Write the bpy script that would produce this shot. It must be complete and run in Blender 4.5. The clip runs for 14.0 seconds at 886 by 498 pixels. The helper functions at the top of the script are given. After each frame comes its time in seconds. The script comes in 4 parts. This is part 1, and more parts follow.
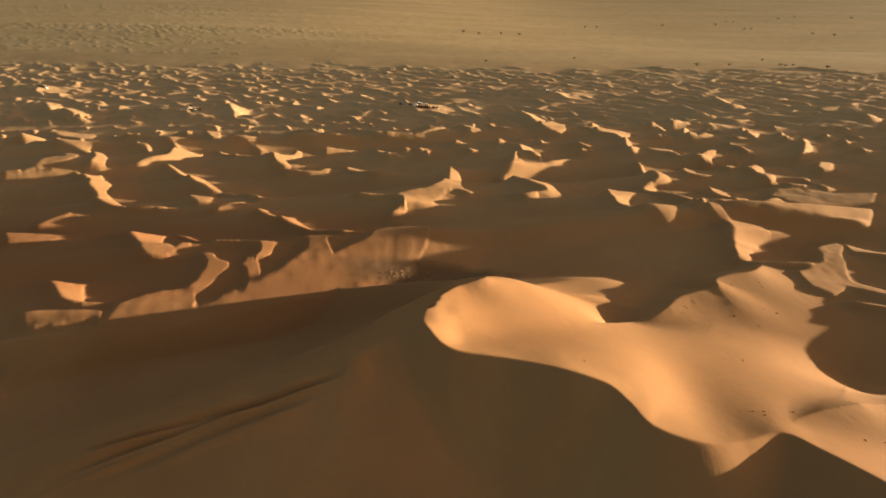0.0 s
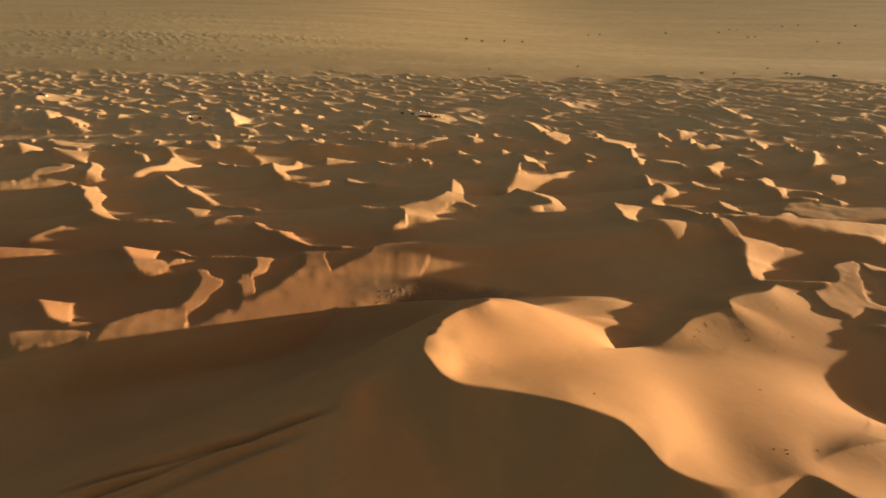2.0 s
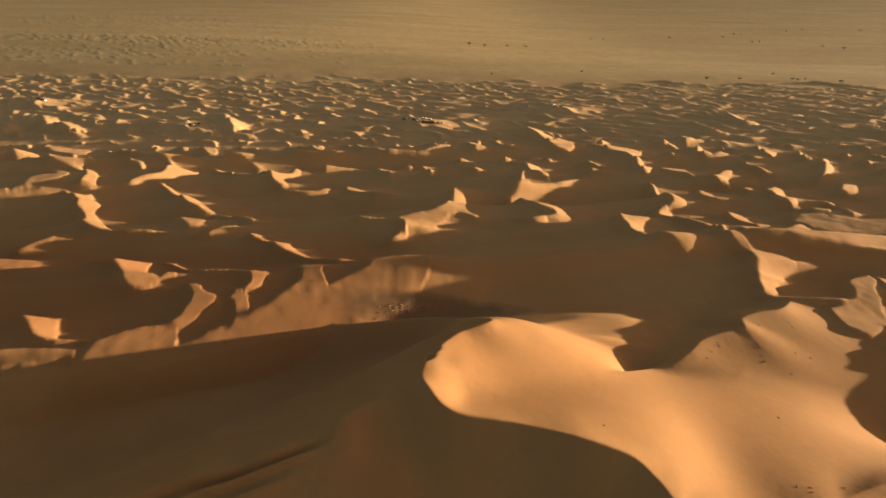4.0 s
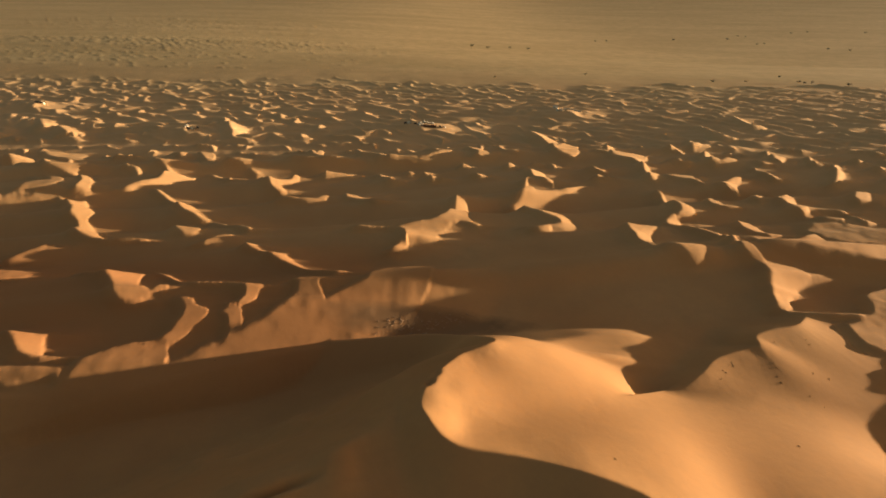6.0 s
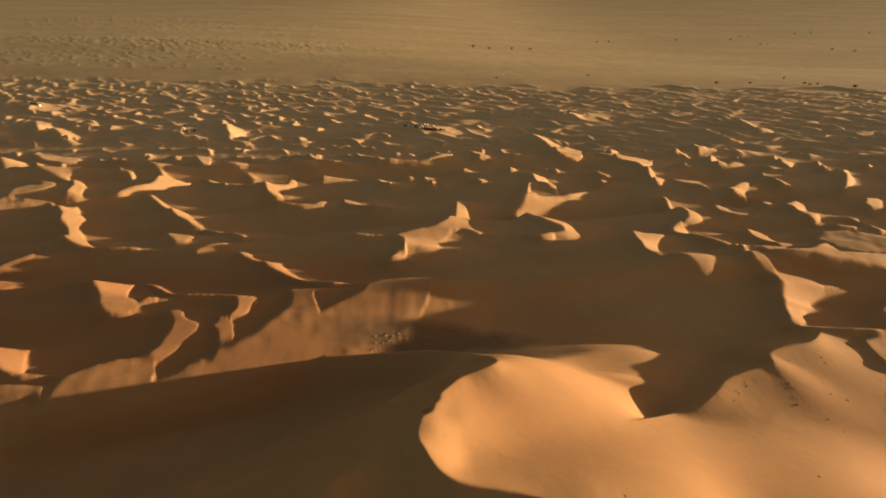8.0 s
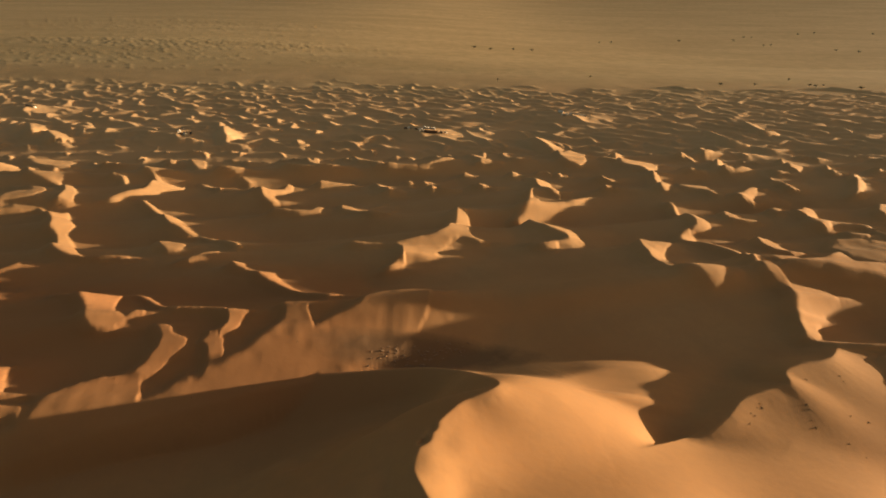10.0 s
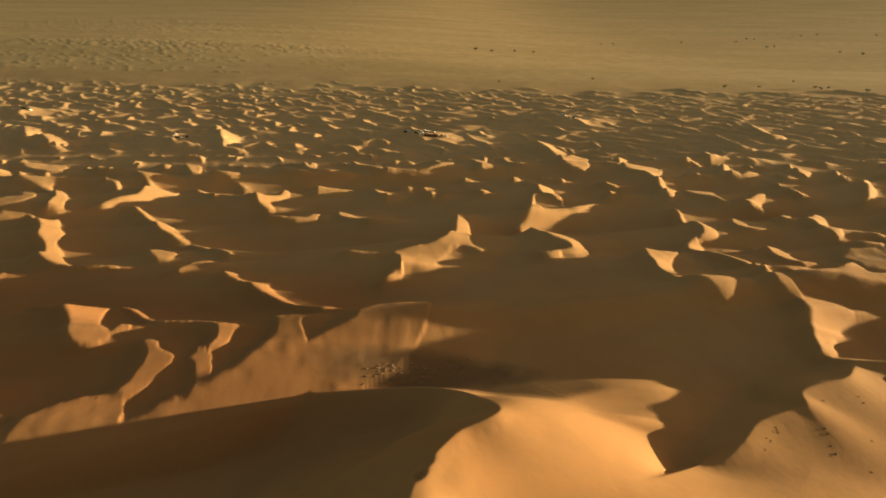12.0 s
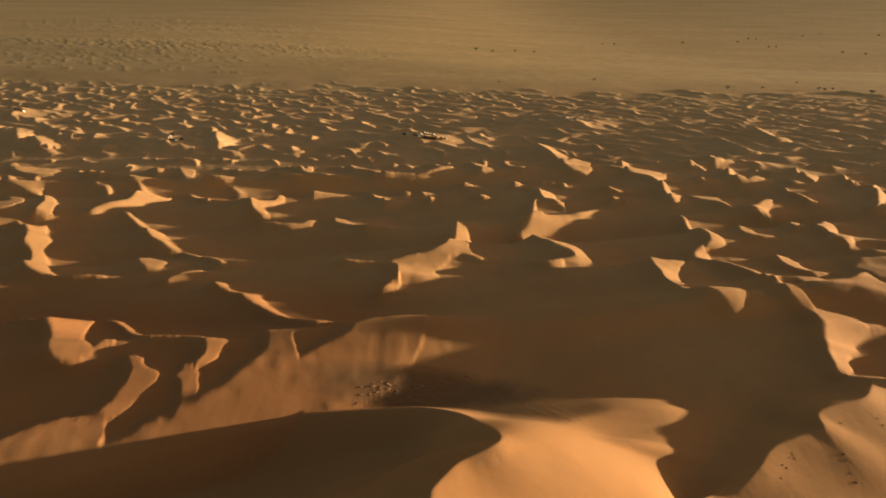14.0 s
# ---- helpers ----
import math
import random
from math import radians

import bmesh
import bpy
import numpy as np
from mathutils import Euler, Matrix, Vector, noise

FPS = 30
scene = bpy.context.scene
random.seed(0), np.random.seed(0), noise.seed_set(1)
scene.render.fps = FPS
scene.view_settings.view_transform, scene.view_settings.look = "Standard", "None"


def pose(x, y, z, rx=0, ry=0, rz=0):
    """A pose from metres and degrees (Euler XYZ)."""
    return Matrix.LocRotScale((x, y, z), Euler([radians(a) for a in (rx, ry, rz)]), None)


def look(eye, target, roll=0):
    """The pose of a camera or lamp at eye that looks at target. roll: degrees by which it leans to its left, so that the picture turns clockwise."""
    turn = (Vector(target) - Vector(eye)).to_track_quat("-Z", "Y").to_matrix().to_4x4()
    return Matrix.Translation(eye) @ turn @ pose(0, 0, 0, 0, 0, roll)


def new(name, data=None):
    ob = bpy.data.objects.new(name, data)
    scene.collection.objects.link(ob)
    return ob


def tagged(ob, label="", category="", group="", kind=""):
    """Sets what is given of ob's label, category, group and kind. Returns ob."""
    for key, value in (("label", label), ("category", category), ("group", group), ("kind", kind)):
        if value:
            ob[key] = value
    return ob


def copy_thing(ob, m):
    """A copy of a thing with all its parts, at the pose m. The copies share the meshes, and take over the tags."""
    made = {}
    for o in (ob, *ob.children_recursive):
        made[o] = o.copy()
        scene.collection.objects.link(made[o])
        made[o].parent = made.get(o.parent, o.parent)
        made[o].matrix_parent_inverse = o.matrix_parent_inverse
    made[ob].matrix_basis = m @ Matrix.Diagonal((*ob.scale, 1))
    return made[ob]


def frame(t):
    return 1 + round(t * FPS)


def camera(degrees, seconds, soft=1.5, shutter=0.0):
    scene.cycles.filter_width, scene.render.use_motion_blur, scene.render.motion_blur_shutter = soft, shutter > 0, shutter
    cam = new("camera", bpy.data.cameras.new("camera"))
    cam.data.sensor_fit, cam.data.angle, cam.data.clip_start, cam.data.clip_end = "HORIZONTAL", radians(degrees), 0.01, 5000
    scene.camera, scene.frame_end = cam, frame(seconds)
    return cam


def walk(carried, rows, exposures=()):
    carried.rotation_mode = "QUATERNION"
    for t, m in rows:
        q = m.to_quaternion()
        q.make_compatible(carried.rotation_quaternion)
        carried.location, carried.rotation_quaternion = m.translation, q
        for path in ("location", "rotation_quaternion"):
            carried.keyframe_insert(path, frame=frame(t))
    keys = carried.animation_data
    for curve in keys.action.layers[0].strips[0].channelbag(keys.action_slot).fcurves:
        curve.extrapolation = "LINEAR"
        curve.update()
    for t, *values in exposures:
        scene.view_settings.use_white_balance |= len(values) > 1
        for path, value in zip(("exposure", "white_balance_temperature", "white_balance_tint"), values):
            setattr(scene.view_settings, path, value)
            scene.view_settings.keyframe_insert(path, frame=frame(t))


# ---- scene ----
cam = camera(82.8, 14.0, soft=1.8)
METRES, EYE, TILT, LEAN, TURN = 80.0, 147.5, 0.0, 0.0, 0.0
ROWS = [
    (0.0, 0.0, 0.0, 0.0, 0.25, -28.77, -0.45),
    (0.5, 0.0001, 0.0344, 0.002, 0.32, -28.56, -0.45),
    (1.0, 0.0012, 0.0714, 0.0049, 0.42, -28.37, -0.48),
    (1.5, 0.0024, 0.1071, 0.0075, 0.5, -28.22, -0.5),
    (2.0, 0.0031, 0.1446, 0.0124, 0.58, -28.1, -0.52),
    (2.5, 0.0035, 0.1783, 0.0164, 0.66, -28.02, -0.54),
    (3.0, 0.0049, 0.2127, 0.0173, 0.73, -27.92, -0.55),
    (5.5, 0.0129, 0.3923, 0.0236, 1.11, -27.61, -0.56),
    (6.0, 0.0134, 0.4259, 0.0257, 1.18, -27.6, -0.56),
    (6.5, 0.0148, 0.4633, 0.0281, 1.23, -27.59, -0.56),
    (7.0, 0.0167, 0.4972, 0.0313, 1.26, -27.6, -0.55),
    (7.5, 0.0189, 0.535, 0.0309, 1.3, -27.6, -0.57),
    (8.0, 0.0202, 0.5682, 0.0333, 1.33, -27.6, -0.56),
    (10.5, 0.0284, 0.7496, 0.0297, 1.52, -27.53, -0.57),
    (11.0, 0.0311, 0.7837, 0.0296, 1.56, -27.5, -0.58),
    (11.5, 0.0335, 0.821, 0.0324, 1.58, -27.5, -0.58),
    (12.0, 0.0364, 0.8549, 0.0282, 1.63, -27.43, -0.56),
    (12.5, 0.0368, 0.891, 0.0312, 1.64, -27.46, -0.56),
    (13.0, 0.0386, 0.9251, 0.0323, 1.64, -27.5, -0.58),
    (13.5, 0.0404, 0.9625, 0.0329, 1.66, -27.5, -0.59),
    (14.0, 0.0429, 0.9969, 0.033, 1.66, -27.49, -0.6),
]
walk(cam, [(t, pose(0, 0, EYE, TILT, LEAN, TURN) @ pose(METRES * x, METRES * y, METRES * z, 90 + pitch, roll, yaw)) for t, x, y, z, yaw, pitch, roll in ROWS], [(0.0, 1.74, 6550, 10), (5.5, 1.6, 6950, 11), (11.5, 1.42, 7300, 13), (12.0, 1.54, 7700, 0), (12.5, 1.49, 7600, 9), (13.0, 1.41, 7350, 13), (14.0, 1.35, 7300, 13)])

# ---- world, sun ----
SUN_EL, SUN_AZ = 2.2, 80.4        # degrees above the horizon; degrees to the right of straight ahead
world = bpy.data.worlds.new("desert_sky")
scene.world = world
world.use_nodes = True
wn = world.node_tree.nodes
wl = world.node_tree.links
sky = wn.new("ShaderNodeTexSky")
sky.sky_type = "NISHITA"
sky.sun_disc = False
sky.sun_elevation = radians(SUN_EL)
sky.sun_rotation = radians(SUN_AZ)
sky.dust_density = 3.6
sky.ozone_density = 0.5
wl.new(sky.outputs["Color"], wn["Background"].inputs["Color"])
wn["Background"].inputs["Strength"].default_value = 0.076

sun_data = bpy.data.lights.new("sun", "SUN")
sun_data.energy = 4.3
sun_data.angle = radians(0.6)
sun_data.color = (1.0, 0.77, 0.51)
sun = new("sun", sun_data)
S = Vector((math.sin(radians(SUN_AZ)) * math.cos(radians(SUN_EL)), math.cos(radians(SUN_AZ)) * math.cos(radians(SUN_EL)), math.sin(radians(SUN_EL))))
sun.matrix_world = look(S * 300, (0, 0, 0))


# ---- materials ----
def sand_material(name):
    """Orange dune sand, lightened with distance for haze; pale gravel beyond the dune field."""
    m = bpy.data.materials.new(name)
    m.use_nodes = True
    nt = m.node_tree
    N, L = nt.nodes.new, nt.links.new
    b = nt.nodes["Principled BSDF"]
    b.inputs["Roughness"].default_value = 0.92
    b.inputs["Specular IOR Level"].default_value = 0.15
    geo = N("ShaderNodeNewGeometry")

    def noise_at(scale, detail, vec=None, rough=0.55):
        t = N("ShaderNodeTexNoise")
        t.inputs["Scale"].default_value = scale
        t.inputs["Detail"].default_value = detail
        t.inputs["Roughness"].default_value = rough
        L(vec or geo.outputs["Position"], t.inputs["Vector"])
        return t.outputs["Fac"]

    def mixed(fac, one, two, kind="MIX"):
        t = N("ShaderNodeMix")
        t.data_type = "RGBA"
        t.blend_type = kind
        L(fac, t.inputs["Factor"])
        for value, key in ((one, "A"), (two, "B")):
            socket = [q for q in t.inputs if q.name == key and q.type == "RGBA"][0]
            if isinstance(value, tuple):
                socket.default_value = (*value, 1)
            else:
                L(value, socket)
        return [q for q in t.outputs if q.type == "RGBA"][0]

    def span(value, lo, hi, to_lo=0.0, to_hi=1.0):
        t = N("ShaderNodeMapRange")
        L(value, t.inputs["Value"])
        for key, v in (("From Min", lo), ("From Max", hi), ("To Min", to_lo), ("To Max", to_hi)):
            t.inputs[key].default_value = v
        return t.outputs["Result"]

    def maths(op, p, q):
        t = N("ShaderNodeMath")
        t.operation = op
        for i, v in enumerate((p, q)):
            if isinstance(v, (int, float)):
                t.inputs[i].default_value = v
            else:
                L(v, t.inputs[i])
        return t.outputs[0]

    sep = N("ShaderNodeSeparateXYZ")
    L(geo.outputs["Position"], sep.inputs[0])
    patches = noise_at(0.012, 4)
    orange = mixed(span(patches, 0.35, 0.65), (0.44, 0.225, 0.093), (0.505, 0.28, 0.122))
    grain = noise_at(0.35, 6)
    orange = mixed(span(grain, 0.3, 0.7, 0.0, 0.35), orange, (0.40, 0.225, 0.11))
    drift = noise_at(0.07, 5, None, 0.65)
    orange = mixed(span(drift, 0.42, 0.66, 0.0, 0.3), orange, (0.37, 0.205, 0.10))
    # the pale plain, haze included in its colour, with long faint bands of gravel
    stretch = N("ShaderNodeMapping")
    stretch.inputs["Scale"].default_value = (0.0018, 0.007, 0.01)
    L(geo.outputs["Position"], stretch.inputs["Vector"])
    bands = noise_at(1.0, 7, stretch.outputs[0], 0.6)
    pale = mixed(span(bands, 0.35, 0.65), (0.63, 0.455, 0.235), (0.75, 0.555, 0.295))
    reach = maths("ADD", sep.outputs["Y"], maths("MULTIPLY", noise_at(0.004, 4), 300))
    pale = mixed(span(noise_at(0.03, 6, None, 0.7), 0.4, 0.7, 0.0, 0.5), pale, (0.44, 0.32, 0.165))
    # haze painted into the base colour: the sand lightens towards the far dunes
    hazed_sand = mixed(span(patches, 0.35, 0.65), (0.65, 0.415, 0.215), (0.71, 0.46, 0.245))
    orange = mixed(span(reach, 330, 800), orange, hazed_sand)
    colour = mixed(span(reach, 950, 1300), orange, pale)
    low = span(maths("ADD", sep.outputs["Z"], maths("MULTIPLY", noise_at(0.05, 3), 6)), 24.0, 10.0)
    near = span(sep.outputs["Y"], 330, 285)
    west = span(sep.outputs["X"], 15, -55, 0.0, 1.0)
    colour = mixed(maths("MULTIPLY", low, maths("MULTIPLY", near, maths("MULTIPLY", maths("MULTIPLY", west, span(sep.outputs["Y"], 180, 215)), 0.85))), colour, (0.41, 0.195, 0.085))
    # the brown crusted pan behind the great dune
    ex = maths("DIVIDE", maths("SUBTRACT", sep.outputs["X"], -8.0), 50.0)
    ey = maths("DIVIDE", maths("SUBTRACT", sep.outputs["Y"], 242.0), 11.0)
    oval = maths("ADD", maths("MULTIPLY", ex, ex), maths("MULTIPLY", ey, ey))
    oval = maths("ADD", oval, maths("MULTIPLY", noise_at(0.12, 5), 1.2))
    colour = mixed(span(oval, 1.0, 1.9, 0.8, 0.0), colour, (0.20, 0.125, 0.07))
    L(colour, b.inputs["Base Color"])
    bump = N("ShaderNodeBump")
    bump.inputs["Strength"].default_value = 0.3
    bump.inputs["Distance"].default_value = 0.25
    L(grain, bump.inputs["Height"])
    L(bump.outputs["Normal"], b.inputs["Normal"])
    return m


sand = sand_material("sand")


# ---- terrain ----
def spline(pts, gap=3.0):
    """A smooth line through the crest's knots, with points at even steps."""
    p = np.array(pts, float)
    p = np.vstack([2 * p[0] - p[1], p, 2 * p[-1] - p[-2]])
    out = []
    for i in range(1, len(p) - 2):
        a, b, c, d = p[i - 1], p[i], p[i + 1], p[i + 2]
        for u in np.linspace(0, 1, max(4, int(np.hypot(*(c - b)[:2]) / gap)), endpoint=False):
            out.append(0.5 * (2 * b + (c - a) * u + (2 * a - 5 * b + 4 * c - d) * u * u + (3 * b - a - 3 * c + d) * u ** 3))
    out.append(p[-2])
    return np.array(out)


def smax(a, b, k):
    h = np.clip(k - np.abs(a - b), 0, None) / k
    return np.maximum(a, b) + h * h * k * 0.25


def add_ridge(X, Y, Z, knots, lee=0.6, wind=0.4, k=1.2, foot=-5.5, power=1.35, reach=0.0, brink=0.6, gap=3.0, owner=None, tag=0, waver=0.0, deep=5.0, blend=0.0):
    """Lays one dune on the height field: a sharp crest with a steep slip face on the right-hand side of its line and a long windward
    slope on the left. A knot is x, y, height and, if given, the windward slope there."""
    knots = [(*q[:3], q[3] if len(q) > 3 else wind) for q in knots]
    c = spline(knots, gap)
    top = c[:, 2].max() - foot
    m = reach or max(top / wind * 1.35, top / lee) + 2
    inside = (X > c[:, 0].min() - m) & (X < c[:, 0].max() + m) & (Y > c[:, 1].min() - m) & (Y < c[:, 1].max() + m)
    x, y = X[inside].astype(np.float32), Y[inside].astype(np.float32)
    if not len(x):
        return
    soft = max(blend, 1.3 * gap) ** 2
    best = np.full(len(x), 1e12, np.float32)
    zero = np.zeros(len(x), np.float32)
    side, weight, weight2, tz, td, tw = (zero.copy() for _ in range(6))
    for (ax, ay, az, aw), (bx, by, bz, bw) in zip(c[:-1], c[1:]):
        dx, dy = bx - ax, by - ay
        px, py = x - ax, y - ay
        u = np.clip((px * dx + py * dy) / (dx * dx + dy * dy + 1e-9), 0, 1)
        ex, ey = px - u * dx, py - u * dy
        d2 = ex * ex + ey * ey
        turn = (dx * ey - dy * ex) / math.hypot(dx, dy)
        tie = np.abs(d2 - best) <= 1e-4 * best
        near = (d2 < best) & ~tie
        side[tie] += turn[tie]
        side[near] = turn[near]
        best[near] = d2[near]
        w = d2 + soft
        w = 1 / (w * w * w)
        weight += w
        tz += w * (az + u * (bz - az))
        tw += w * (aw + u * (bw - aw))
        w /= d2 + max(36, soft)
        weight2 += w
        td += w * d2
    mix = np.clip(np.sqrt(best) / 9, 0, 1)
    hgt = np.maximum(tz / weight - foot, 0.05)
    slope = tw / weight
    round_off = brink * np.maximum(1, np.hypot(x, y) / 250)
    d = np.sqrt(best) * (1 - mix) + np.sqrt(td / weight2) / 1.08 * mix
    d = np.sqrt(d * d + round_off ** 2) - round_off
    leeward = np.maximum(hgt - d * lee, -deep - 1.2 * np.maximum(d - 14, 0))
    run = hgt / slope * 1.3
    windward = hgt * np.clip(1 - d / run, 0, 1) ** power - np.clip(d - run, 0, None) * 0.2
    over = 0.5 + 0.5 * np.clip(side / (np.sqrt(best) + 1e-4), -1, 1)
    over = over * over * (3 - 2 * over)
    r = foot + windward * over + leeward * (1 - over)
    r = np.where((over < 0.02) & (leeward <= -deep), -60, r)
    if waver:
        r = r + waver * value_noise(x, y, 9.0, 5) * np.exp(-best / 60)
    old = Z[inside]
    lies = np.clip((old - foot + 8) / 4, 0, 1) if foot > -3 else 1.0       # small dunes of the flat keep out of the bowl beside it
    Z[inside] = old + (smax(old, r, k) - old) * lies
    if owner is not None:
        mine = 2 * tag + (side > 0)
        owner[inside] = np.where((r > old) & (r > foot + 1.5), mine, owner[inside])


def value_noise(X, Y, scale, seed):
    """Smooth two-dimensional noise between -1 and 1."""
    rng = np.random.default_rng(seed)
    table = rng.uniform(-1, 1, (256, 256))
    u, v = X / scale + 1000, Y / scale + 1000
    i, j = np.floor(u).astype(int), np.floor(v).astype(int)
    fu, fv = u - i, v - j
    fu, fv = fu * fu * fu * (fu * (fu * 6 - 15) + 10), fv * fv * fv * (fv * (fv * 6 - 15) + 10)
    a, b = table[i % 256, j % 256], table[(i + 1) % 256, j % 256]
    c, d = table[i % 256, (j + 1) % 256], table[(i + 1) % 256, (j + 1) % 256]
    return (a * (1 - fu) + b * fu) * (1 - fv) + (c * (1 - fu) + d * fu) * fv


MAIN = [(-55, 226, -2, 0.9), (-25, 226, 2, 1.1), (-8, 225, 4.5, 1.1), (6, 218, 9.5, 0.9), (13, 204, 20, 0.28), (19, 187, 31, 0.26), (6, 176, 33, 0.28), (-3, 162, 36, 0.32), (-7, 151, 37, 0.37), (-5, 144, 36, 0.38), (3, 136, 34, 0.36), (23, 133, 32, 0.33), (41, 128, 32, 0.3), (54, 124, 30, 0.27), (60, 118, 28, 0.22), (66, 110, 25.5, 0.195), (81, 106, 22.8, 0.2), (95, 109, 20.6, 0.22), (109, 113, 19.8, 0.25), (118, 106, 19.6, 0.3), (127, 94, 21.2, 0.33), (134, 80, 24, 0.35), (143, 69, 26, 0.35)]
FAR_DUNES = []


def far_dune(*knots):
    FAR_DUNES.append(list(knots))


far_dune((93, 624, 0), (96, 596, 4), (107, 575, 1))
far_dune((307, 663, 0), (307, 615, 4), (319, 606, 1))
far_dune((381, 727, -2), (370, 669, 2), (384, 666, 0))
far_dune((263, 588, 1), (263, 559, 4), (281, 559, 1))
far_dune((517, 643, 0), (506, 612, 4), (517, 610, 1))
far_dune((-276, 654, -1), (-252, 604, 3), (-245, 606, 0))
far_dune((-464, 618, 0), (-429, 582, 4), (-406, 564, 1))
far_dune((-510, 651, -1), (-475, 610, 3), (-472, 615, 0))
HILL = [(183, 248, 3), (170, 236, 6), (153, 230, 7), (144, 225, 7.2), (142, 218, 7.2), (136, 216, 6.8), (119, 209, 7), (109, 200, 6.8), (98, 192, 6), (85, 186, 4.6), (75, 180, 3.6)]
LOBE = [(113, 117, 15.5), (120, 121, 16.5), (130, 125, 16.5), (145, 129, 15.5), (161, 133, 13), (186, 138, 9)]
SPUR = [(-12, 153, 30.5), (-17, 145, 33), (-28, 136, 31.7), (-53, 124, 28.0), (-85, 112, 23.6), (-115, 101, 19.2), (-143, 92, 14)]
BACK = [(24, 190, 24), (37, 205, 13.5), (52, 218, 6.5), (69, 226, 4.5), (88, 229, 2.5), (104, 230, -1)]
RIB = [(48, 194, 16), (64, 204, 9.5), (80, 211, 6), (92, 215, 3.5), (100, 217, 0)]


# ---- the dune field between the great dune and the far dunes ----
# Each dune is given by the outline of its sunny face in plan: the face climbs away from the sun to a sharp crest, and the slip face behind it lies in its shade.
DUNE_FACES = []
FALL = math.tan(radians(SUN_EL))
TO_SUN = (math.sin(radians(SUN_AZ)), math.cos(radians(SUN_AZ)))
FIELD_S, FIELD_P, FIELD_FLOOR = (-640, 640), (130, 640), -13.0     # reach along the light and across it, lowest sand


def dune_face(slope, rise, *outline):
    DUNE_FACES.append((slope, rise, [(x * TO_SUN[0] + y * TO_SUN[1], y * TO_SUN[0] - x * TO_SUN[1]) for x, y in outline]))


dune_face(0.3, 7, (-383.2, 483.9), (-345.6, 454.7), (-330.5, 450.7), (-321.2, 455.0), (-316.1, 458.6), (-319.8, 449.0), (-320.6, 443.6), (-319.6, 438.6), (-312.7, 435.0), (-304.3, 432.1), (-296.8, 424.0), (-289.2, 414.2), (-287.0, 406.8), (-284.2, 401.8), (-287.7, 400.5), (-298.2, 399.7), (-297.0, 403.6), (-298.2, 410.6), (-302.4, 419.3), (-308.1, 426.6), (-316.8, 434.1), (-324.5, 436.6), (-332.6, 438.2), (-341.4, 441.0), (-349.1, 444.0))
dune_face(0.1, 3, (-356.9, 432.5), (-341.5, 429.4), (-324.7, 426.2), (-317.9, 421.1), (-314.7, 413.9), (-315.4, 406.1), (-320.9, 400.9), (-330.8, 395.9), (-338.0, 390.1), (-344.8, 387.3), (-346.6, 389.9), (-338.5, 397.5), (-337.3, 408.4), (-335.1, 414.7), (-327.2, 419.9), (-348.8, 429.3))
dune_face(0.3, 7, (-310.8, 397.3), (-298.6, 392.8), (-289.2, 392.1), (-285.1, 395.4), (-276.9, 384.1), (-263.9, 371.0), (-257.9, 364.2), (-256.3, 357.7), (-255.6, 353.2), (-249.4, 347.7), (-238.3, 334.6), (-226.3, 322.6), (-219.0, 317.4), (-195.2, 320.9), (-190.9, 316.4), (-206.0, 314.7), (-218.4, 314.6), (-229.6, 315.6), (-239.8, 320.2), (-250.2, 330.9), (-257.1, 343.5), (-261.3, 350.0), (-269.9, 355.5), (-271.7, 360.9), (-280.1, 372.2), (-297.8, 389.9))
dune_face(0.3, 4, (-360.0, 389.4), (-348.0, 391.5), (-335.5, 392.5), (-324.4, 395.5), (-312.4, 397.0), (-306.9, 395.2), (-318.2, 392.4), (-329.3, 389.5), (-340.1, 386.4), (-354.9, 382.6))
dune_face(0.3, 7, (-271.2, 473.8), (-255.1, 473.2), (-247.5, 468.4), (-239.2, 466.7), (-240.4, 461.4), (-248.6, 459.5), (-248.8, 456.4), (-243.5, 453.2), (-236.8, 448.8), (-228.8, 446.5), (-224.0, 446.6), (-222.6, 448.9), (-221.1, 441.7), (-228.7, 435.6), (-232.7, 429.4), (-236.2, 424.1), (-240.5, 419.7), (-246.8, 415.8), (-253.2, 410.6), (-255.8, 406.6), (-266.6, 405.7), (-270.2, 408.0), (-263.1, 407.6), (-256.6, 416.8), (-250.1, 424.2), (-245.0, 430.9), (-244.1, 440.7), (-247.5, 450.1), (-252.9, 455.8), (-261.0, 460.6))
dune_face(0.3, 6, (-241.2, 413.1), (-233.5, 411.4), (-222.7, 403.8), (-209.0, 394.9), (-192.2, 379.6), (-185.3, 373.8), (-178.9, 368.5), (-171.3, 362.0), (-173.0, 359.2), (-178.3, 359.5), (-184.9, 363.4), (-194.3, 368.1), (-201.3, 375.9), (-211.4, 389.7), (-226.0, 401.3))
dune_face(0.3, 3, (-172.0, 361.7), (-158.5, 358.4), (-149.8, 356.7), (-135.2, 340.9), (-129.4, 335.9), (-132.6, 334.3), (-140.0, 338.8), (-153.2, 346.7), (-165.4, 355.9))
dune_face(0.15, 3, (-186.3, 339.1), (-188.8, 350.4), (-185.1, 351.1), (-171.2, 340.0), (-165.1, 335.4), (-166.0, 329.3), (-167.8, 325.2), (-173.5, 325.6), (-179.2, 329.6))
dune_face(0.15, 2.5, (-163.8, 312.6), (-154.6, 316.3), (-149.8, 322.1), (-141.3, 328.2), (-139.6, 323.8), (-146.1, 317.5), (-153.1, 312.7))
dune_face(0.3, 6, (-430.1, 500.1), (-411.8, 496.4), (-399.2, 493.4), (-398.8, 491.2), (-405.3, 487.0), (-413.3, 483.3), (-418.4, 485.5))
